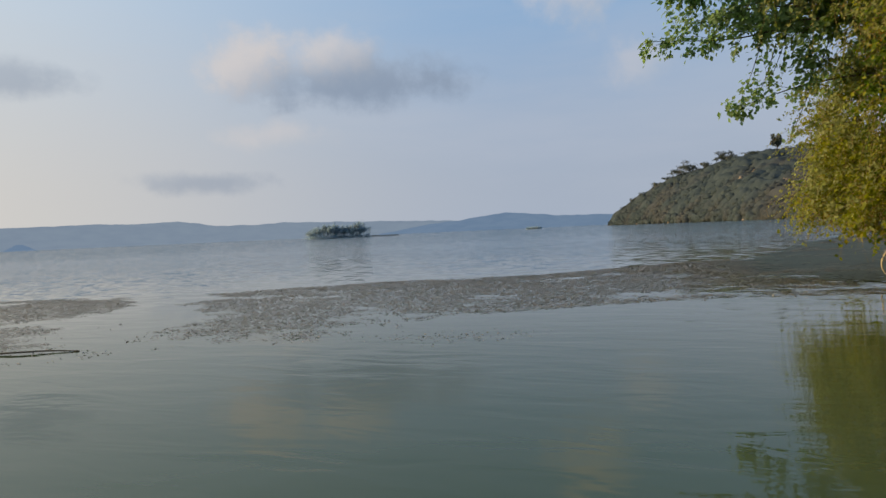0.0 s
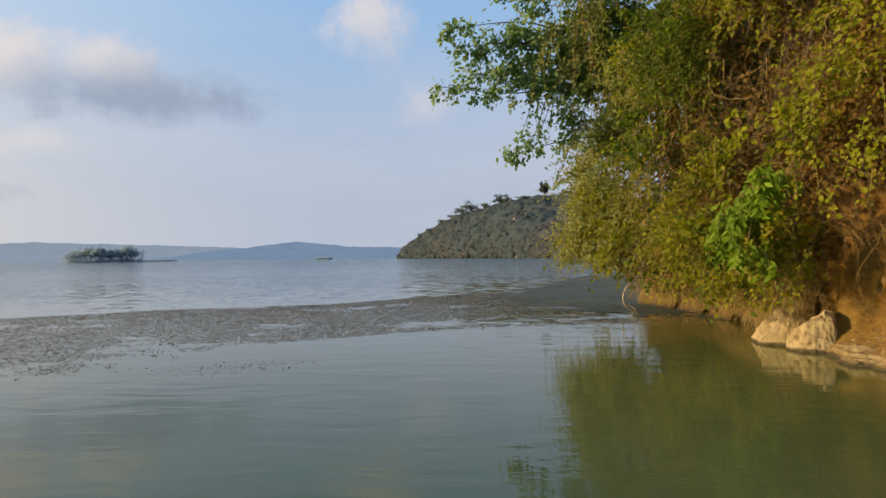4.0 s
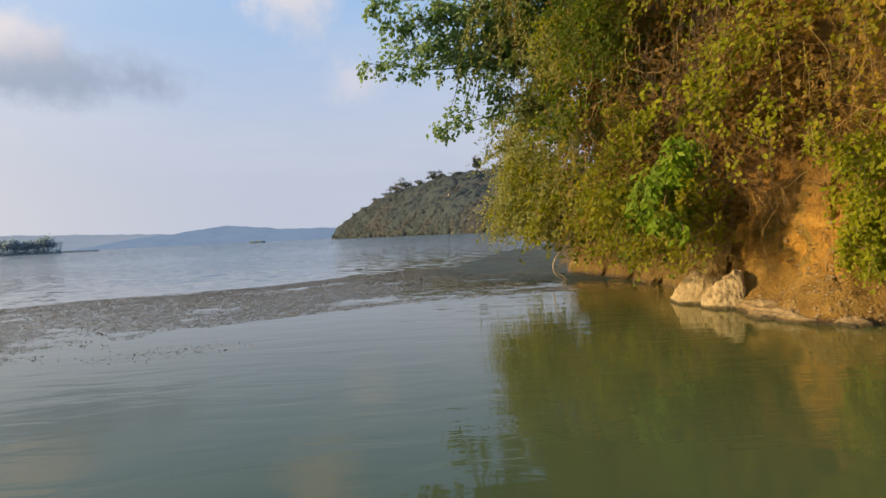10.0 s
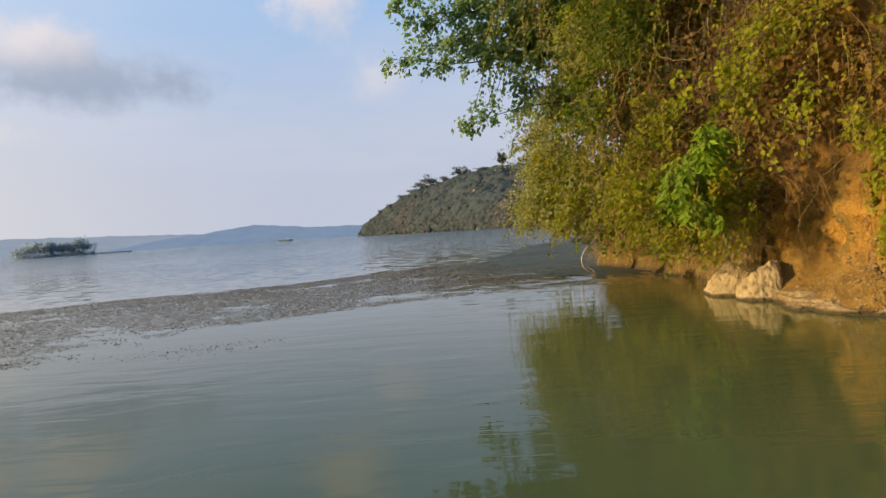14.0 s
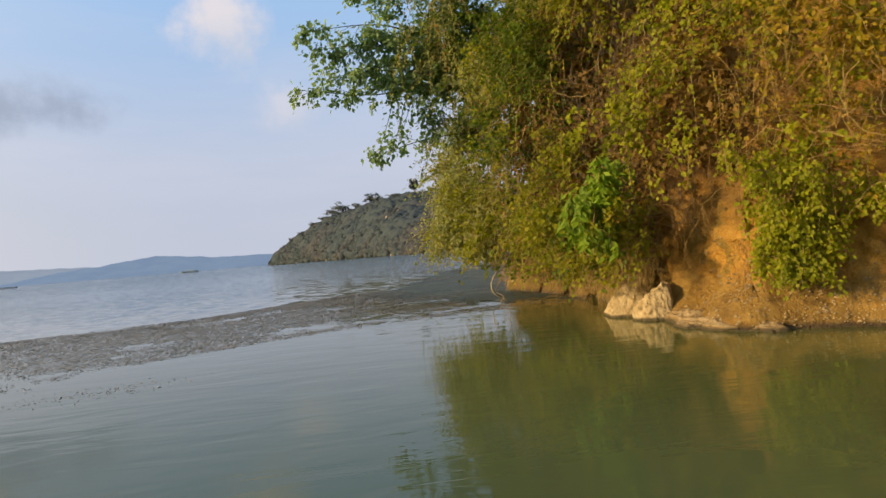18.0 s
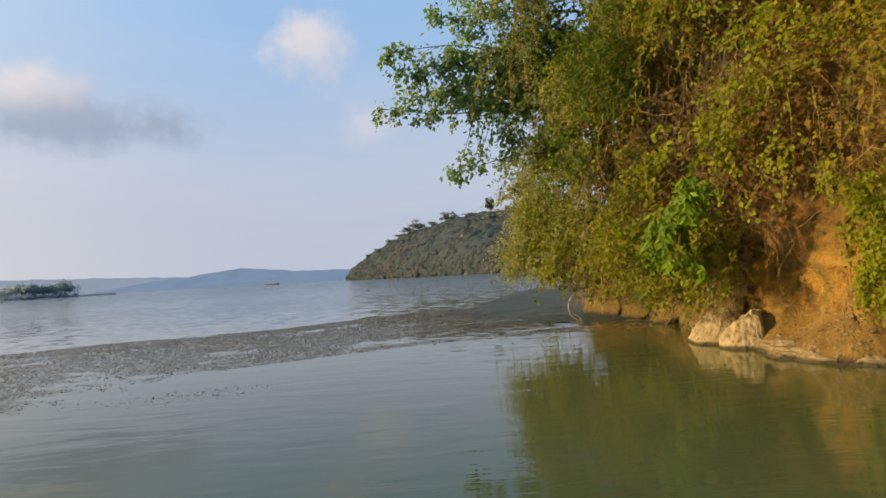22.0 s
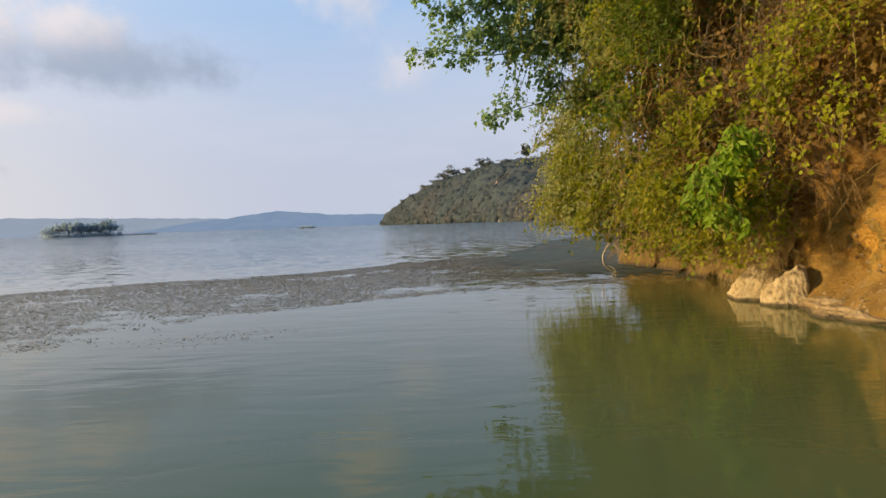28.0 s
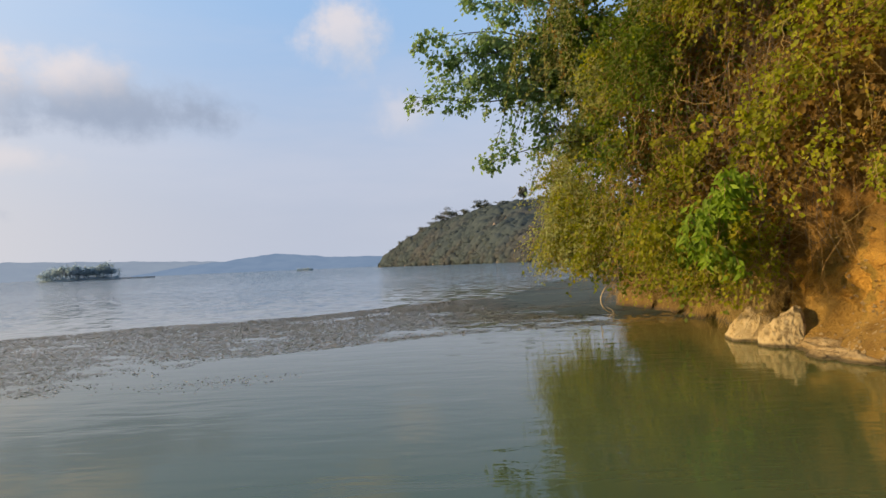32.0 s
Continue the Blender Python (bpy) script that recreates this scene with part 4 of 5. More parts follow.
FRESH_SPOTS = ((6.02, 3.4, 0.26, 0.8, 1.1), (6.05, 4.7, 0.3, 0.6, 0.9), (6.45, 2.1, 0.22, 0.45, 1.0), (5.7, 2.3, 0.2, 0.35, 0.8), (8.3, 2.4, 0.4, 0.35, 0.5), (5.1, 1.9, 0.3, 0.5, 0.7))
SHADE_SPOTS = ((9.8, 4.8, 0.9, 1.3, 0.95), (8.9, 3.9, 0.4, 0.9, 0.7), (6.9, 2.9, 0.3, 0.8, 0.5), (7.6, 1.5, 0.6, 0.6, 0.6), (10.8, 3.6, 0.8, 0.8, 0.4))
DRY_SPOTS = ((5.4, 2.9, 0.35, 0.9, 0.6), (9.6, 2.3, 0.6, 0.6, 0.45), (6.2, 1.6, 0.4, 0.4, 0.7), (4.9, 2.6, 0.3, 1.2, 0.5), (11.8, 4.3, 0.6, 0.8, 0.5))


def vines():
    r = np.random.default_rng(11)
    t = thing("climbing_vines", (6.0, 8.0, 0.0), "dense olive-green climbing vines hanging over the earth bank", "vines")
    stem = Mesh()
    olive, fresh, deep, dry, grey = Mesh(), Mesh(), Mesh(), Mesh(), Mesh()

    def spray(leaf, p0, way, length, droop, count, big):
        n = 6
        u = np.linspace(0, 1, n)[:, None]
        line = p0 + way * length * u + np.array((0, 0, -1.0)) * droop * length * u**2 + r.normal(0, 0.010, (n, 3))
        tube(stem, line, 0.0035, 0.0015, 3)
        at = r.random(count) ** 0.75 * (n - 1.001)
        i = at.astype(int)
        pos = line[i] + (line[i + 1] - line[i]) * (at - i)[:, None] + r.normal(0, 0.035, (count, 3))
        face = np.array((-0.75, -0.35, 0.55)) + r.normal(0, 0.5, (count, 3))
        tip = way * 0.6 + r.normal(0, 0.65, (count, 3)) + (0, 0, -0.45)
        size = r.uniform(0.6, 1.25, count) * big
        leaves(leaf, pos, tip, face, size, size * r.uniform(0.55, 0.9, count))

    def kind_of(y, h):
        """Which growth stands there, and how far it bulges out."""
        a = r.random()
        f, d, b = mass(y, h, FRESH_SPOTS) + 0.9 * max(0.0, lump(y, h, 7.0, 0.9) - 0.12), mass(y, h, SHADE_SPOTS), mass(y, h, DRY_SPOTS)
        if a < f:
            return fresh, -0.22 * min(1.0, f)
        a = r.random()
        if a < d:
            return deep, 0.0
        if r.random() < b:
            return dry, 0.05
        return (grey, 0.0) if y > 10.3 and r.random() < 0.6 else (olive, 0.0)

    # heaps of leafy shoots
    for _ in range(1500):
        s, h = r.uniform(0.08, 1.0), 0.6 + 7.6 * r.random() ** 1.15
        y = FACE[min(int(s * 199), 198), 1]
        low = low_edge(y)
        if h < low + 0.25 or r.random() < hollow(y, h):
            continue
        wispy = y > 9.4
        leaf, bulge = kind_of(y, h)
        c, out = face_point(s, h, r.uniform(-0.15, 0.45) + bulge)
        big = r.uniform(0.05, 0.085) * (0.8 if leaf is dry else 1.0)
        for _ in range(int(r.integers(8, 15)) if not wispy else int(r.integers(5, 10))):
            way = unit(out * 0.75 + r.normal(0, 0.7, 3) + (0, 0, 0.15))
            spray(leaf, c - out * 0.12 + r.normal(0, 0.15, 3), way, r.uniform(0.18, 0.5), r.uniform(0.2, 1.0), int(r.integers(12, 24)) if leaf is not dry else 9, big)
    # shoots deep under the overhang, in the shade-darkened green
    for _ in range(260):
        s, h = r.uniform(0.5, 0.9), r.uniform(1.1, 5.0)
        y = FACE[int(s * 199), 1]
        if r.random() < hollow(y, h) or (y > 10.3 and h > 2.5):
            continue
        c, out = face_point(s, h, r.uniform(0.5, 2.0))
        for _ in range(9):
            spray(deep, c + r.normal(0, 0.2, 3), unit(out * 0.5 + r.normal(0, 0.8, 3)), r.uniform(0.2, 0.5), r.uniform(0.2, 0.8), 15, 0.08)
    # trailing shoots
    for _ in range(1700):
        s, h = r.uniform(0.05, 1.0), 0.5 + 6.5 * r.random() ** 1.15
        y = FACE[min(int(s * 199), 198), 1]
        low = low_edge(y)
        if h < low + 0.12 or r.random() < hollow(y, h) - 0.03:
            continue
        length = min(r.uniform(0.3, 1.2), h - low + 0.1)
        leaf, bulge = kind_of(y, h)
        p0, out = face_point(s, h, abs(r.normal(0, 0.25)) + bulge)
        spray(leaf, p0, unit(out * 0.5 + r.normal(0, 0.3, 3) - (0, 0, 0.5)), length, 0.5, int(6 + length * 16), 0.065)
    # a thin grey-green curtain hanging between the tree and the bank
    for _ in range(200):
        x = r.uniform(4.35, 5.7)
        top = r.uniform(4.2, 8.0)
        low = np.interp(x, (4.3, 4.8, 5.3, 5.7), (3.9, 3.2, 2.3, 1.8))
        length = min(r.uniform(0.6, 1.8), top - low)
        if length > 0.3 and lump(x, top, 4.0, 0.9) > -0.25:
            spray(grey if r.random() < 0.6 else deep if r.random() < 0.85 else dry, np.array((x, r.uniform(11.3, 12.6), top)), unit(r.normal(0, 0.5, 3) - (0.15, 0, 0.7)), length * 0.8, 0.4, int(8 + 15 * length), 0.065)
    # growth in the shade-darkened green high up where the tree meets the bank
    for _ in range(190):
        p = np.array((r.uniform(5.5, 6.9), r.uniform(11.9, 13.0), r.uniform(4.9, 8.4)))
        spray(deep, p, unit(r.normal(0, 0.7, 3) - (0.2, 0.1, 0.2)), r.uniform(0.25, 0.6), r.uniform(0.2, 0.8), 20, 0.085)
    # long wisps reaching out from the far end of the face
    for _ in range(60):
        z = r.uniform(1.5, 3.4)
        spray(grey, np.array((r.uniform(5.0, 5.5), r.uniform(11.6, 12.8), z)), unit(np.array((-1.0, -0.1, 0.25)) + r.normal(0, 0.3, 3)), r.uniform(0.3, 0.8), r.uniform(0.3, 0.8), 14, 0.06)
    tagged(part("vine_stem", stem, VINE_STEM, t, "thin pale vine stems"), kind="stuff")
    for m, mat, label in ((olive, VINE, "small olive-green vine leaves, some yellowing, warm flare tint at the near end"), (fresh, FRESH_VINE, "fresh yellow-green vine leaves in full sun"), (deep, SHADED_VINE, "vine leaves in a green darkened for shade"),
                          (dry, DEAD_LEAF, "withered brown vine leaves"), (grey, GREY_VINE, "pale grey-green vine leaves")):
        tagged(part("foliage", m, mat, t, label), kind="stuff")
    # longer bare stems arching in front of the leaves
    for pts in (((5.9, 9.6, 3.6), (5.5, 9.5, 2.9), (5.35, 9.3, 2.4), (5.6, 9.0, 2.1)), ((6.0, 6.7, 3.5), (5.6, 6.6, 2.9), (5.5, 6.7, 2.4), (5.7, 6.9, 2.1)),
                ((5.7, 6.3, 3.9), (5.5, 6.25, 3.3), (5.55, 6.5, 2.7)), ((6.2, 4.1, 2.9), (5.95, 4.0, 2.3), (5.9, 3.8, 2.0), (6.1, 3.5, 1.85)),
                ((6.4, 3.9, 2.6), (6.15, 3.75, 2.1), (6.3, 3.5, 1.75)), ((6.1, 4.5, 2.1), (5.9, 4.1, 2.0), (6.1, 3.6, 1.8)),
                ((5.9, 7.9, 1.9), (5.5, 8.2, 1.6), (5.45, 8.5, 1.2), (5.6, 8.6, 0.8)), ((6.3, 12.0, 1.9), (6.05, 11.95, 1.4), (6.15, 12.0, 0.9), (6.2, 12.0, 0.55)),
                ((6.0, 5.2, 1.9), (5.8, 5.6, 1.55), (5.9, 6.0, 1.3)), ((5.9, 10.6, 2.6), (5.4, 10.4, 2.4), (5.2, 10.0, 1.8), (5.4, 9.7, 1.3)),
                ((5.3, 8.9, 3.6), (5.2, 9.0, 3.0), (5.15, 8.7, 2.5), (5.2, 8.4, 2.3)), ((5.6, 7.1, 3.9), (5.4, 7.0, 3.3), (5.35, 7.2, 2.9)), ((5.4, 8.1, 3.9), (5.3, 7.9, 3.4), (5.4, 7.4, 3.2), (5.6, 7.0, 3.3))):
        m = Mesh()
        line = curve_through(pts, 14) + np.random.default_rng(int(pts[0][0] * 100)).normal(0, 0.012, (14, 3))
        tube(m, line, 0.0045, 0.002, 5)
        part("long_stem", m, VINE_STEM, t, "long bare arching vine stem")


def dead_brush():
    """Withered leaves and stems behind the living face, coloured dark for the hollows' shade."""
    r = np.random.default_rng(29)
    t = thing("dead_brush", (6.8, 8.0, 0.0), "withered brush in the depth of the vines, its brown darkened for shade", "brush")
    leaf, stem = Mesh(), Mesh()
    at = []
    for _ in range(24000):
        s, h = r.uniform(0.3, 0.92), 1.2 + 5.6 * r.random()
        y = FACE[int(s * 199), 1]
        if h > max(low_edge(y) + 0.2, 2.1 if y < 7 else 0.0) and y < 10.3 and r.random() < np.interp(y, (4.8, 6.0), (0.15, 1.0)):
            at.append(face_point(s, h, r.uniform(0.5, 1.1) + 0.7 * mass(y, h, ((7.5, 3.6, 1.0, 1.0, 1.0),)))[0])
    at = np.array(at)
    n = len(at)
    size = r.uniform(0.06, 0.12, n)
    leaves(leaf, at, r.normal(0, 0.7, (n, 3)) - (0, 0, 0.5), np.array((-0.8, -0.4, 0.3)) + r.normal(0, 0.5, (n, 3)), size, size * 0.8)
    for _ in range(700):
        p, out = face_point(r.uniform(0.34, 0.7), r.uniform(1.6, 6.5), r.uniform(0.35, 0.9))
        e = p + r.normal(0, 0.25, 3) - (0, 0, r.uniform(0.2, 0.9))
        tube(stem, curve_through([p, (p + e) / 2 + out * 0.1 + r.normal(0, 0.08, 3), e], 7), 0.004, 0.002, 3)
    tagged(part("leaf_litter", leaf, SHADE_LITTER, t), kind="stuff")
    tagged(part("dead_stem", stem, BARK, t), kind="stuff")


dead_brush()
vines()


def fringe():
    """Dry grass and rootlets hanging from the lower edge of the vines."""
    r = np.random.default_rng(19)
    m = Mesh()
    for _ in range(1200):
        s = r.uniform(0.36, 0.80)
        y = FACE[min(int(s * 199), 198), 1]
        if y > 12.5 or y < 7.1:
            continue
        h = low_edge(y) + r.uniform(-0.15, 0.5)
        p, out = face_point(s, h, abs(r.normal(0.25, 0.35)))
        n = min(r.uniform(0.12, 0.42), h - 0.02) if y < 9.2 else r.uniform(0.08, 0.2)
        q = p + out * r.uniform(0, 0.12) + r.normal(0, 0.05, 3) - (0, 0, n * 0.45)
        e = p + out * r.uniform(0, 0.1) + r.normal(0, 0.07, 3)
        e[2] = h - n
        tube(m, curve_through([p, q, e], 6), 0.0045, 0.0018, 3)
    tagged(part("hanging_grass", m, STRAW, None), "dry straw-coloured grass and rootlets hanging below the vines", "grass", kind="stuff")


fringe()


def face_twigs():
    """Thin bare runners criss-crossing the front of the vines."""
    r = np.random.default_rng(23)
    m = Mesh()
    for _ in range(620):
        s, h = r.random(), r.uniform(0.9, 6.0)
        y = FACE[min(int(s * 199), 198), 1]
        if h < low_edge(y) or hollow(y, h) > 0.7:
            continue
        p, out = face_point(s, h, r.uniform(-0.25, 0.15))
        along = np.array((-out[1], out[0], 0.0))
        n = r.uniform(0.25, 0.9)
        w = unit(along * r.normal(0, 0.8) + np.array((0, 0, r.normal(-0.3, 0.8))) + out * r.normal(0.1, 0.3))
        q = p + w * n * 0.5 + out * r.uniform(0, 0.12) + r.normal(0, 0.05, 3)
        e = p + w * n + r.normal(0, 0.12, 3) - (0, 0, 0.1)
        tube(m, curve_through([p, q, e], 8), r.uniform(0.0025, 0.0045), 0.0015, 3)
    tagged(part("bare_runners", m, VINE_STEM, None), "thin pale bare runners criss-crossing the vines", "twigs", kind="stuff")


face_twigs()


def dry_tangle(name, count, box, seed, label, mat, thick=0.0048):
    """Dead twigs between the corners of a box."""
    r = np.random.default_rng(seed)
    lo, hi = np.array(box[0]), np.array(box[1])
    m = Mesh()
    for _ in range(count):
        a = lo + (hi - lo) * r.random(3)
        w = unit(r.normal(0, 1, 3) * (0.5, 1.0, 0.9))
        n = r.uniform(0.25, 0.85)
        b = a + w * n * 0.5 + r.normal(0, 0.06, 3)
        c = a + w * n + r.normal(0, 0.10, 3) - (0, 0, 0.10)
        tube(m, curve_through([a, b, c], 7), thick * r.uniform(0.5, 1.2), thick * 0.3, 3)
        for _ in range(2):
            q = b + (c - b) * r.random()
            tube(m, [q, q + unit(r.normal(0, 1, 3)) * 0.15, q + unit(r.normal(0, 1, 3)) * 0.25], thick * 0.4, thick * 0.2, 3)
    return tagged(part(name, m, mat, None), label, "twigs", kind="stuff")


dry_tangle("dry_twigs", 80, ((5.8, 6.5, 2.6), (6.8, 8.6, 4.8)), 1, "tangle of dead brown twigs in a dark hollow of the vines", TWIG)
dry_tangle("dry_twigs", 50, ((5.75, 5.9, 1.2), (6.3, 6.9, 1.7)), 2, "tangle of dead brown twigs above the earth bank", TWIG)
dry_tangle("dry_twigs", 150, ((5.3, 8.0, 1.6), (6.2, 10.8, 3.4)), 3, "dead brown twigs among the vines", TWIG)
dry_tangle("dry_twigs", 120, ((5.8, 3.2, 1.6), (6.8, 5.2, 3.2)), 4, "dead brown twigs among the vines", TWIG)


# ---- shrubs ----
def shrub(name, at, height, spread, seed, mat, label, size=(0.10, 0.175), stems=18, broad=0.35, count=28):
    r = np.random.default_rng(seed)
    t = thing(name, at, label, "shrub")
    leaf = Mesh()
    at = np.array(at)
    for _ in range(stems):
        w = r.uniform(0, 2 * math.pi)
        end = at + (math.cos(w) * spread * r.uniform(0.3, 1), math.sin(w) * spread * r.uniform(0.3, 1), height * r.uniform(0.35, 1))
        mid = (at + end) / 2 + (0, 0, height * 0.22) + r.normal(0, 0.05, 3)
        line = curve_through([at, mid, end, end + (end - mid) * 0.35 - (0, 0, 0.18)], 14)
        wood = Mesh()
        tube(wood, line, 0.008, 0.003, 4)
        part("stem", wood, VINE_STEM, t)
        k = count
        i = r.integers(3, 14, k)
        pos = line[i] + r.normal(0, 0.04, (k, 3))
        tip = np.c_[r.normal(0, 0.6, (k, 2)), r.normal(-0.75, 0.3, k)]
        L = r.uniform(*size, k)
        leaves(leaf, pos, tip, np.array((-0.8, -0.6, 0.5)) + r.normal(0, 0.45, (k, 3)), L, L * r.uniform(0.8, 1.2, k) * broad)
    part("foliage", leaf, mat, t)
    return t


shrub("leafy_shrub", (5.2, 6.75, 1.75), 0.45, 0.26, 45, SHRUB, "bright green shrub with drooping pointed leaves among the vines", (0.10, 0.175), stems=13)
shrub("leafy_shrub", (5.1, 7.1, 0.95), 0.55, 0.44, 41, SHRUB, "bright green shrub with drooping pointed leaves among the vines")
shrub("leafy_shrub", (5.1, 6.95, 1.35), 0.55, 0.38, 42, SHRUB, "bright green shrub with drooping pointed leaves among the vines", stems=14)
for x, y, z, tall, wide, seed in ((6.3, 5.05, 1.35, 0.7, 0.7, 43), (6.35, 4.85, 0.9, 0.6, 0.6, 44), (6.2, 4.85, 0.45, 0.45, 0.4, 46), (6.4, 4.95, 0.68, 0.5, 0.5, 48), (6.7, 4.7, 1.0, 0.7, 0.65, 47)):
    shrub("bank_shrub", (x, y, z), tall, wide, seed, FRESH_VINE, "low fresh green shrub drooping down the earth bank", (0.036, 0.072), 26, 0.65, 54)


# ---- grass along the foot of the bank ----
def grass():
    r = np.random.default_rng(15)
    m = Mesh()
    for _ in range(5200):
        y = r.uniform(7.2, 15.0) if r.random() < 0.5 else r.uniform(2.0, 5.6)
        i = int(np.argmin(np.abs(SHORE[:, 1] - y)))
        if y > 7:
            h = r.uniform(0.25, 1.1)
            d = np.interp(h, PROFILE_H, PROFILE_D) * 0.45 - r.uniform(0.05, 0.5)
        else:
            h = r.uniform(0.4, 4.0)
            d = np.interp(h, PROFILE_H, PROFILE_D) - 0.05
            if lump(y, h, 3.0, 1.2) < 0.05:
                continue
        a = np.array((SHORE[i, 0] + INLAND[i, 0] * d, SHORE[i, 1] + INLAND[i, 1] * d, h))
        out = np.array((-INLAND[i, 0], -INLAND[i, 1], 0))
        n = r.uniform(0.15, 0.5)
        b = a + out * n * 0.35 + (0, 0, n * 0.25) + r.normal(0, 0.05, 3)
        c = a + out * n * 0.6 + (0, 0, -n * 0.65) + r.normal(0, 0.07, 3)
        c[2] = max(c[2], 0.01)
        tube(m, curve_through([a, b, c], 6), 0.0045, 0.0015, 3)
    tagged(part("dry_grass", m, STRAW, None), "straw-coloured grass hanging down the bank to the water", "grass", kind="stuff")


grass()


# the bare root curling into the water
def root():
    t = thing("bare_root", (6.3, 12.0, 0.0), "pale bare root curling down into the lake", "root")
    for name, pts, r0 in (("root_arm", ((7.0, 12.2, 0.9), (6.5, 12.0, 0.80), (6.18, 12.0, 0.62), (6.03, 12.0, 0.40), (6.10, 12.0, 0.16), (6.48, 12.0, -0.05)), 0.019),
                          ("root_twig", ((6.13, 12.0, 0.2), (6.25, 11.95, 0.12), (6.27, 11.95, -0.05)), 0.012), ("root_twig", ((6.33, 12.0, 0.06), (6.18, 11.9, 0.02), (6.08, 11.9, -0.05)), 0.010)):
        m = Mesh()
        tube(m, curve_through(pts, 22), r0, r0 * 0.55, 6)
        part(name, m, PALE_ROOT, t)


root()


# ---- the tree leaning out over the lake ----
def leaning_tree():
    r = np.random.default_rng(77)
    base = np.array((8.9, 14.0, 1.2))
    t = thing("leaning_tree", tuple(base), "green tree leaning out from the bank over the lake", "tree")
    trunk = Mesh()
    fork = np.array((8.0, 13.6, 7.6))
    tube(trunk, curve_through([base, (8.5, 13.9, 2.6), (8.1, 13.7, 4.4), fork], 12), 0.16, 0.10, 8)
    part("trunk", trunk, BARK, t)
    crown = Mesh()
    tips = ((2.6, 13.0, 4.72), (2.75, 13.0, 5.95), (2.95, 12.9, 5.55), (4.1, 13.0, 3.35), (5.2, 12.8, 3.75), (3.8, 12.6, 6.6), (4.5, 13.1, 6.7), (4.3, 13.3, 5.3), (5.0, 12.5, 4.5),
            (3.4, 13.2, 5.1), (4.6, 13.4, 7.6), (5.4, 12.8, 6.2), (5.8, 12.6, 7.2), (6.2, 12.4, 5.4), (3.6, 12.8, 4.6), (5.6, 13.2, 8.2), (6.6, 12.6, 8.4), (4.9, 13.0, 5.6), (4.3, 12.7, 5.9), (5.5, 13.2, 4.9), (6.3, 12.8, 4.4), (6.5, 12.8, 6.2), (5.9, 12.9, 5.6), (3.9, 12.9, 5.0), (4.0, 12.8, 5.6), (3.6, 13.0, 5.5), (4.4, 12.9, 4.9), (3.5, 12.9, 4.95))
    for q in tips:
        q = np.array(q)
        limb, twigs = Mesh(), Mesh()
        start = np.array((7.9 - 0.06 * q[2] + r.normal(0, 0.2), 13.2 + r.normal(0, 0.25), min(q[2] + r.uniform(-0.3, 0.5), 7.6)))
        line = curve_through([start, start * 0.65 + q * 0.35 + (0, 0, 0.25) + r.normal(0, 0.2, 3), start * 0.3 + q * 0.7 + (0, 0, 0.22) + r.normal(0, 0.12, 3), q], 20)
        tube(limb, line, 0.03, 0.005, 5)
        for k in range(20):
            i = int(r.integers(3, 20))
            w = unit(line[i] - line[i - 1]) * 0.6 + r.normal(0, 0.55, 3)
            n = r.uniform(0.2, 0.6)
            seg = curve_through([line[i], line[i] + w * n * 0.5 + (0, 0, 0.03), line[i] + w * n * (1 if i < 18 else 0.5) - (0, 0, 0.06)], 6)
            tube(twigs, seg, 0.006, 0.002, 3)
            c = 30
            pos = seg[np.maximum(r.integers(1, 6, c), r.integers(1, 6, c))] + r.normal(0, 0.075, (c, 3))
            L = r.uniform(0.07, 0.135, c)
            leaves(crown, pos, r.normal(0, 0.7, (c, 3)) + w * 0.4 + (0, 0, -0.45), r.normal(0, 0.45, (c, 3)) + (-0.9, -0.5, 0.6), L, L * r.uniform(0.65, 0.9, c))
        bough = part("limb", limb, BARK, t)
        tagged(part("twig_spray", twigs, BARK, bough), kind="stuff")
    # a drooping spray
    for q in ((4.05, 13.0, 3.3), (4.3, 13.0, 3.2), (4.5, 12.9, 3.5), (5.3, 13.0, 3.4), (5.0, 13.0, 2.72)):
        q = np.array(q)
        spray = Mesh()
        line = curve_through([q + (0.5, 0, 1.3), q + (0.3, 0, 0.7), q], 10)
        tube(spray, line, 0.010, 0.003, 4)
        part("twig", spray, BARK, t)
        c = 34 if q[2] > 3 else 10
        pos = line[r.integers(3 if q[2] > 3 else 8, 10, c)] + r.normal(0, 0.07, (c, 3))
        L = r.uniform(0.07, 0.13, c)
        leaves(crown, pos, r.normal(0, 0.6, (c, 3)) + (0, 0, -0.6), r.normal(0, 0.5, (c, 3)) + (-0.8, -0.6, 0.5), L, L * 0.8)
    part("foliage", crown, TREE, t, "dark green pointed leaves")


leaning_tree()


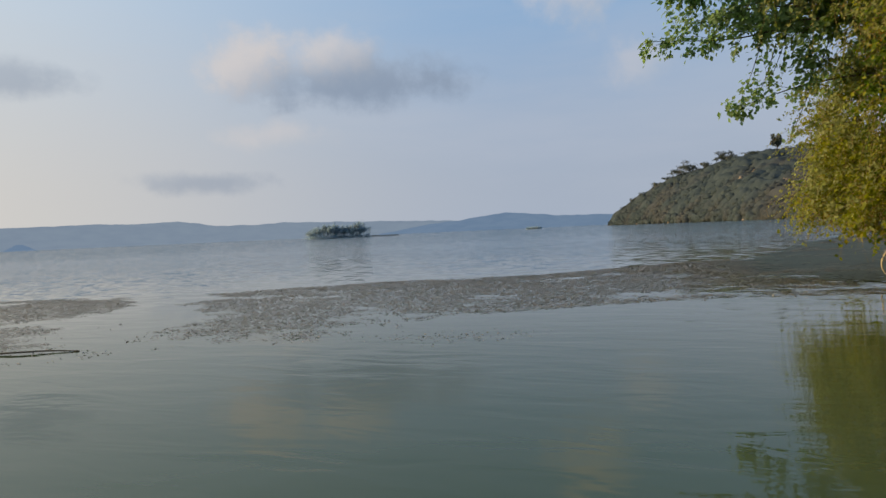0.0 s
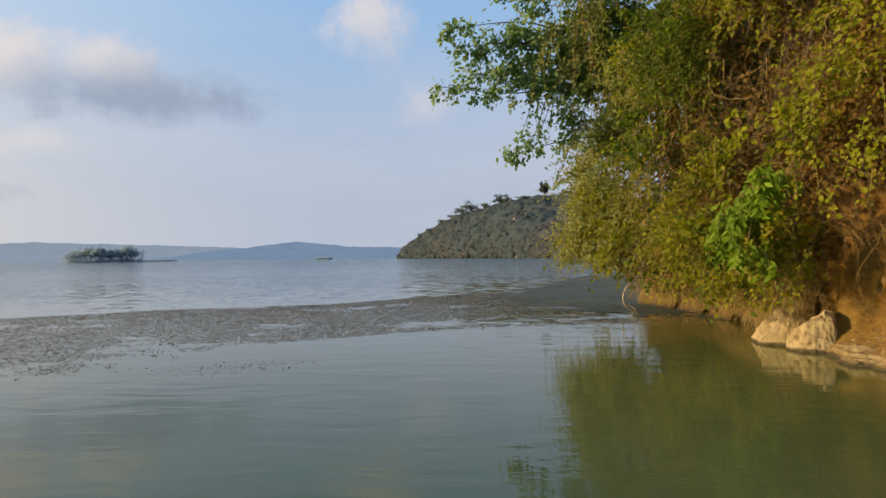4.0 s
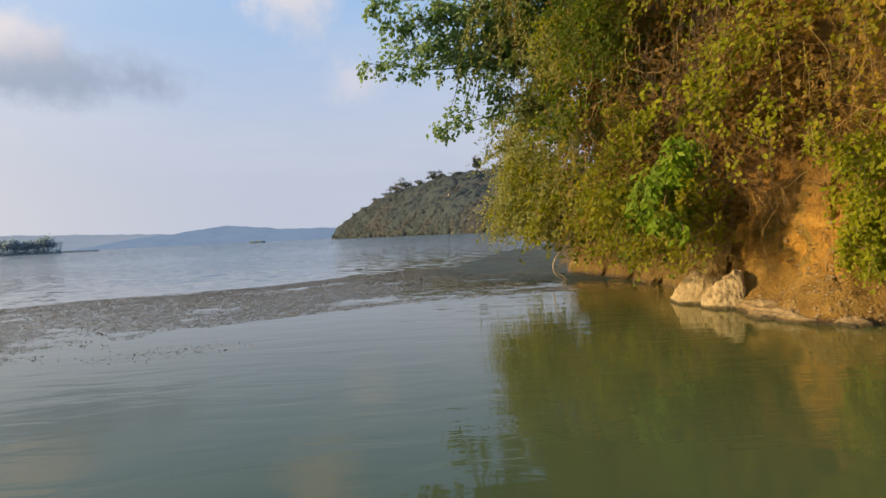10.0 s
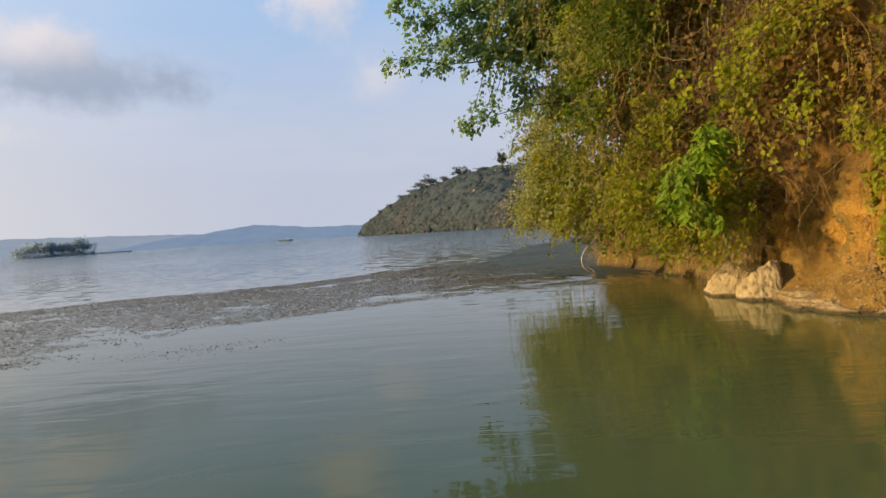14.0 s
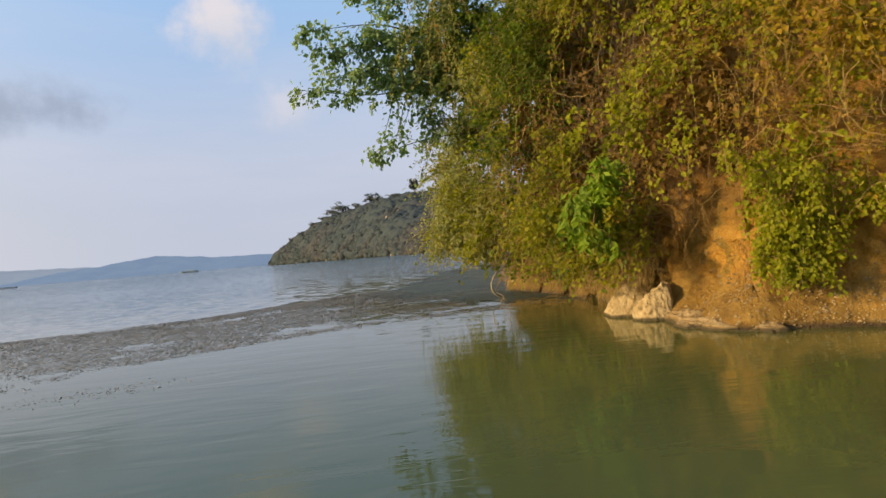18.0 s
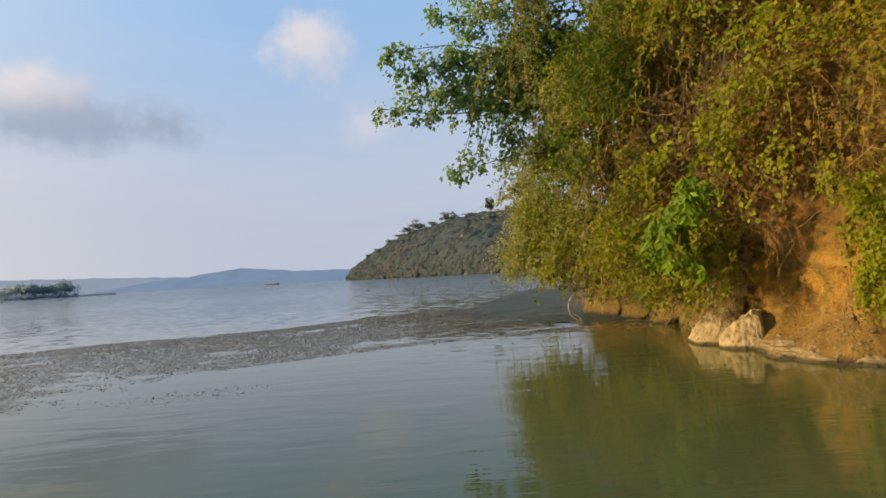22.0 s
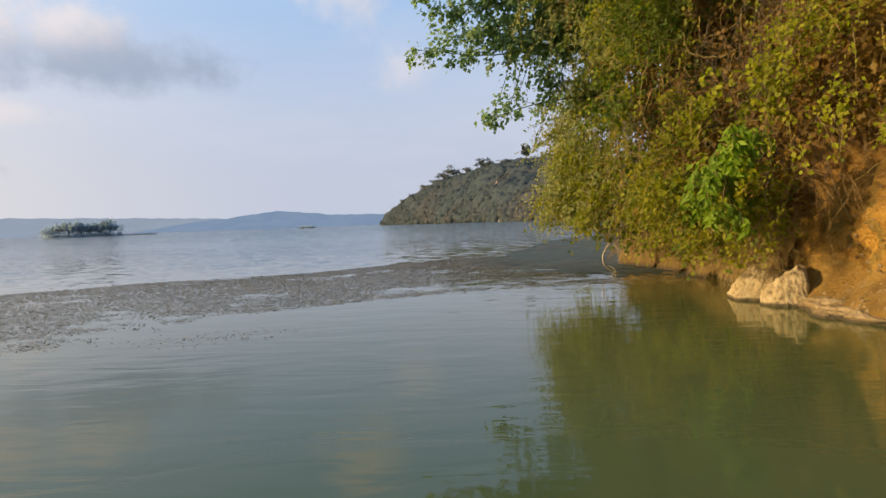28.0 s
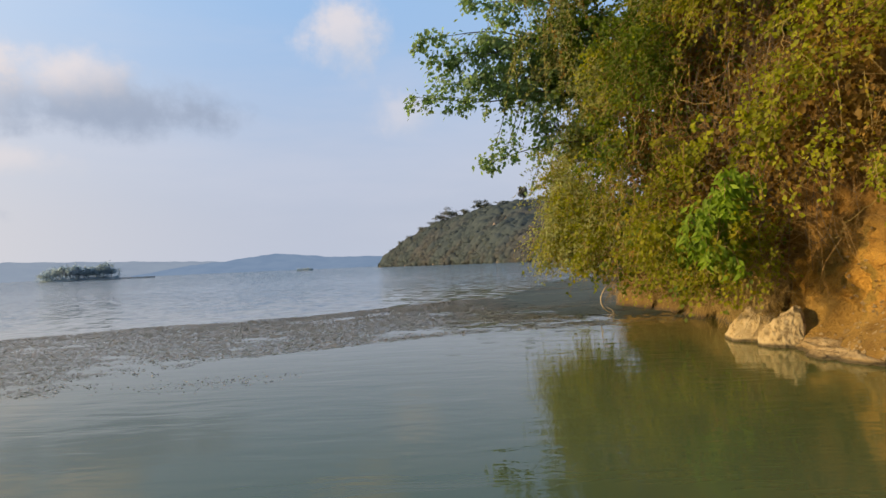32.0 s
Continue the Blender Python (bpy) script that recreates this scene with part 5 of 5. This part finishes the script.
# ---- floating weed ----
def weeds():
    r = np.random.default_rng(9)
    m = Mesh()
    ox = ((-16, 13.5), (-13, 14.3), (-9.7, 14.6), (-7.3, 14.8), (-3.7, 16.5), (0.2, 17.0), (4.5, 20), (7.4, 21.5), (14, 33), (22, 41))
    ix = ((-16, 5.0), (-5.7, 6.2), (-4.6, 7.4), (-2.6, 7.7), (-1.2, 9.4), (1.4, 10.3), (3.4, 10.8), (5.4, 10.5), (8, 10.6), (22, 30))
    outer = lambda x: np.interp(x, *zip(*ox))
    inner = lambda x: np.interp(x, *zip(*ix))
    n = 280000
    x = r.uniform(-16, 16, n)
    y = inner(x) + (outer(x) - inner(x)) * r.random(n)
    u = (y - inner(x)) / (outer(x) - inner(x))
    keep = np.zeros(n, bool)
    for i in range(n):
        a, b = float(x[i]), float(y[i])
        v = noise.fractal(Vector((a * 0.35, b * 0.55, 0)), 1.0, 2.0, 3) + 0.5 * noise.fractal(Vector((a * 1.6, b * 2.6, 5)), 1.0, 2.0, 2)
        gap = math.exp(-(((a + 6.9 + (b - 11) * 0.45) / 1.0) ** 2)) * 1.2
        want = 0.32 + 0.58 * u[i] - 1.6 * max(0, u[i] - 0.95) * 5 - gap - 0.9 * min(1.0, max(0.0, (a - 4.8) / 2.0)) * (b > 11) + 0.35 * math.exp(-(((a - 2.2) / 3.0) ** 2) - ((b - 12.6) / 1.8) ** 2) + 0.45 * math.exp(-(((a - 0.8) / 2.2) ** 2) - ((b - 11.6) / 0.8) ** 2)
        keep[i] = v + want > 0.12 + 0.35 * r.random()
    x, y = x[keep], y[keep]
    k = len(x)
    at = np.c_[x, y, r.uniform(0.002, 0.012, k)]
    size = r.uniform(0.02, 0.06, k) * np.interp(np.hypot(x, y), (6, 20, 40), (0.7, 1.1, 2.2))
    ang = r.normal(0.0, 0.45, k)
    tip = np.c_[np.cos(ang), np.sin(ang), r.normal(0.02, 0.035, k)]
    leaves(m, at, tip, np.c_[r.normal(0, 0.14, (k, 2)), np.ones(k)], size * 1.5, size * r.uniform(0.25, 0.5, k), 0.05)
    # bolder broken tufts along the inner edge
    k = 3000
    fx = r.uniform(-8, 4.5, k)
    fy = inner(fx) - 0.3 + np.abs(r.normal(0, 1.6, k))
    clump = np.array([noise.noise(Vector((a * 1.3, b * 2.2, 9))) for a, b in zip(fx, fy)]) > 0.12
    fx, fy = fx[clump], fy[clump]
    k = len(fx)
    size = r.uniform(0.02, 0.055, k)
    leaves(m, np.c_[fx, fy, r.uniform(0.002, 0.006, k)], np.c_[r.normal(0, 1, k), r.normal(0, 0.4, k), r.uniform(0.0, 0.10, k)], np.c_[r.normal(0, 0.3, (k, 2)), np.ones(k)], size, size * 0.5, 0.1)
    # a few sparse flecks nearer in
    k = 260
    c = np.array((-0.9, 7.6)) + r.normal(0, 1, (k, 2)) * (0.5, 0.22)
    size = r.uniform(0.015, 0.04, k)
    leaves(m, np.c_[c, r.uniform(0.002, 0.008, k)], np.c_[r.normal(0, 1, (k, 2)), np.zeros(k)], np.c_[r.normal(0, 0.2, (k, 2)), np.ones(k)], size, size * 0.5, 0.1)
    # the dense mat in the lee of the point, dark hill reflection painted in
    d = Mesh()
    n = 110000
    x, y = r.uniform(3.0, 20, n), r.uniform(10.5, 41, n)
    edge = np.interp(x, (3, 6.5, 7.3, 10, 13, 20), (18.0, 20.0, 21.5, 26, 32, 39)) + 0.5 * np.sin(y * 3 + x)
    near = np.interp(x, (3, 5, 6.5, 8, 20), (15.5, 12.2, 10.9, 10.6, 27)) + 0.4 * np.sin(x * 4)
    ok = (y < edge) & (y > near)
    ok &= r.random(n) < np.clip((y - near) / 1.6, 0.06, 1.0) * np.clip((x - 4.6) / 2.0, 0.03, 1.0)
    # its near edge breaks up into long drifts
    for i in np.flatnonzero(ok & (y < near + 3.2)):
        ok[i] = noise.noise(Vector((x[i] * 0.8, y[i] * 1.5, 3.0))) + 0.35 * noise.noise(Vector((x[i] * 3.0, y[i] * 4.0, 1.0))) > 0.12 - 0.14 * (y[i] - near[i])
    x, y = x[ok], y[ok]
    k = len(x)
    size = r.uniform(0.08, 0.2, k) * np.interp(y, (10, 20, 40), (0.9, 1.7, 3.2))
    ang = r.normal(0, 0.9, k)
    cards(d, np.c_[x, y, r.uniform(0.001, 0.006, k)], np.c_[np.cos(ang), np.sin(ang), r.normal(0.0, 0.004, k)], np.c_[r.normal(0, 0.01, (k, 2)), np.ones(k)], size)
    tagged(part("reflection_dark_weed", d, REFLECTION_WEED, None), "dense weed lying flat on sheltered water, coloured dark for the hill's reflection", "water weed", kind="stuff")
    tagged(part("floating_weed", m, WEED, None), "brown water weed floating in broken mats on the lake", "water weed", kind="stuff")


weeds()


def floating_stick():
    m = Mesh()
    tube(m, curve_through([(-6.5, 7.0, 0.012), (-6.1, 7.02, 0.025), (-5.75, 7.12, 0.02), (-5.4, 7.15, 0.005)], 14), 0.014, 0.008, 6)
    tagged(part("floating_stick", m, BARK, None), "dark waterlogged stick floating among the weed", "stick")


floating_stick()
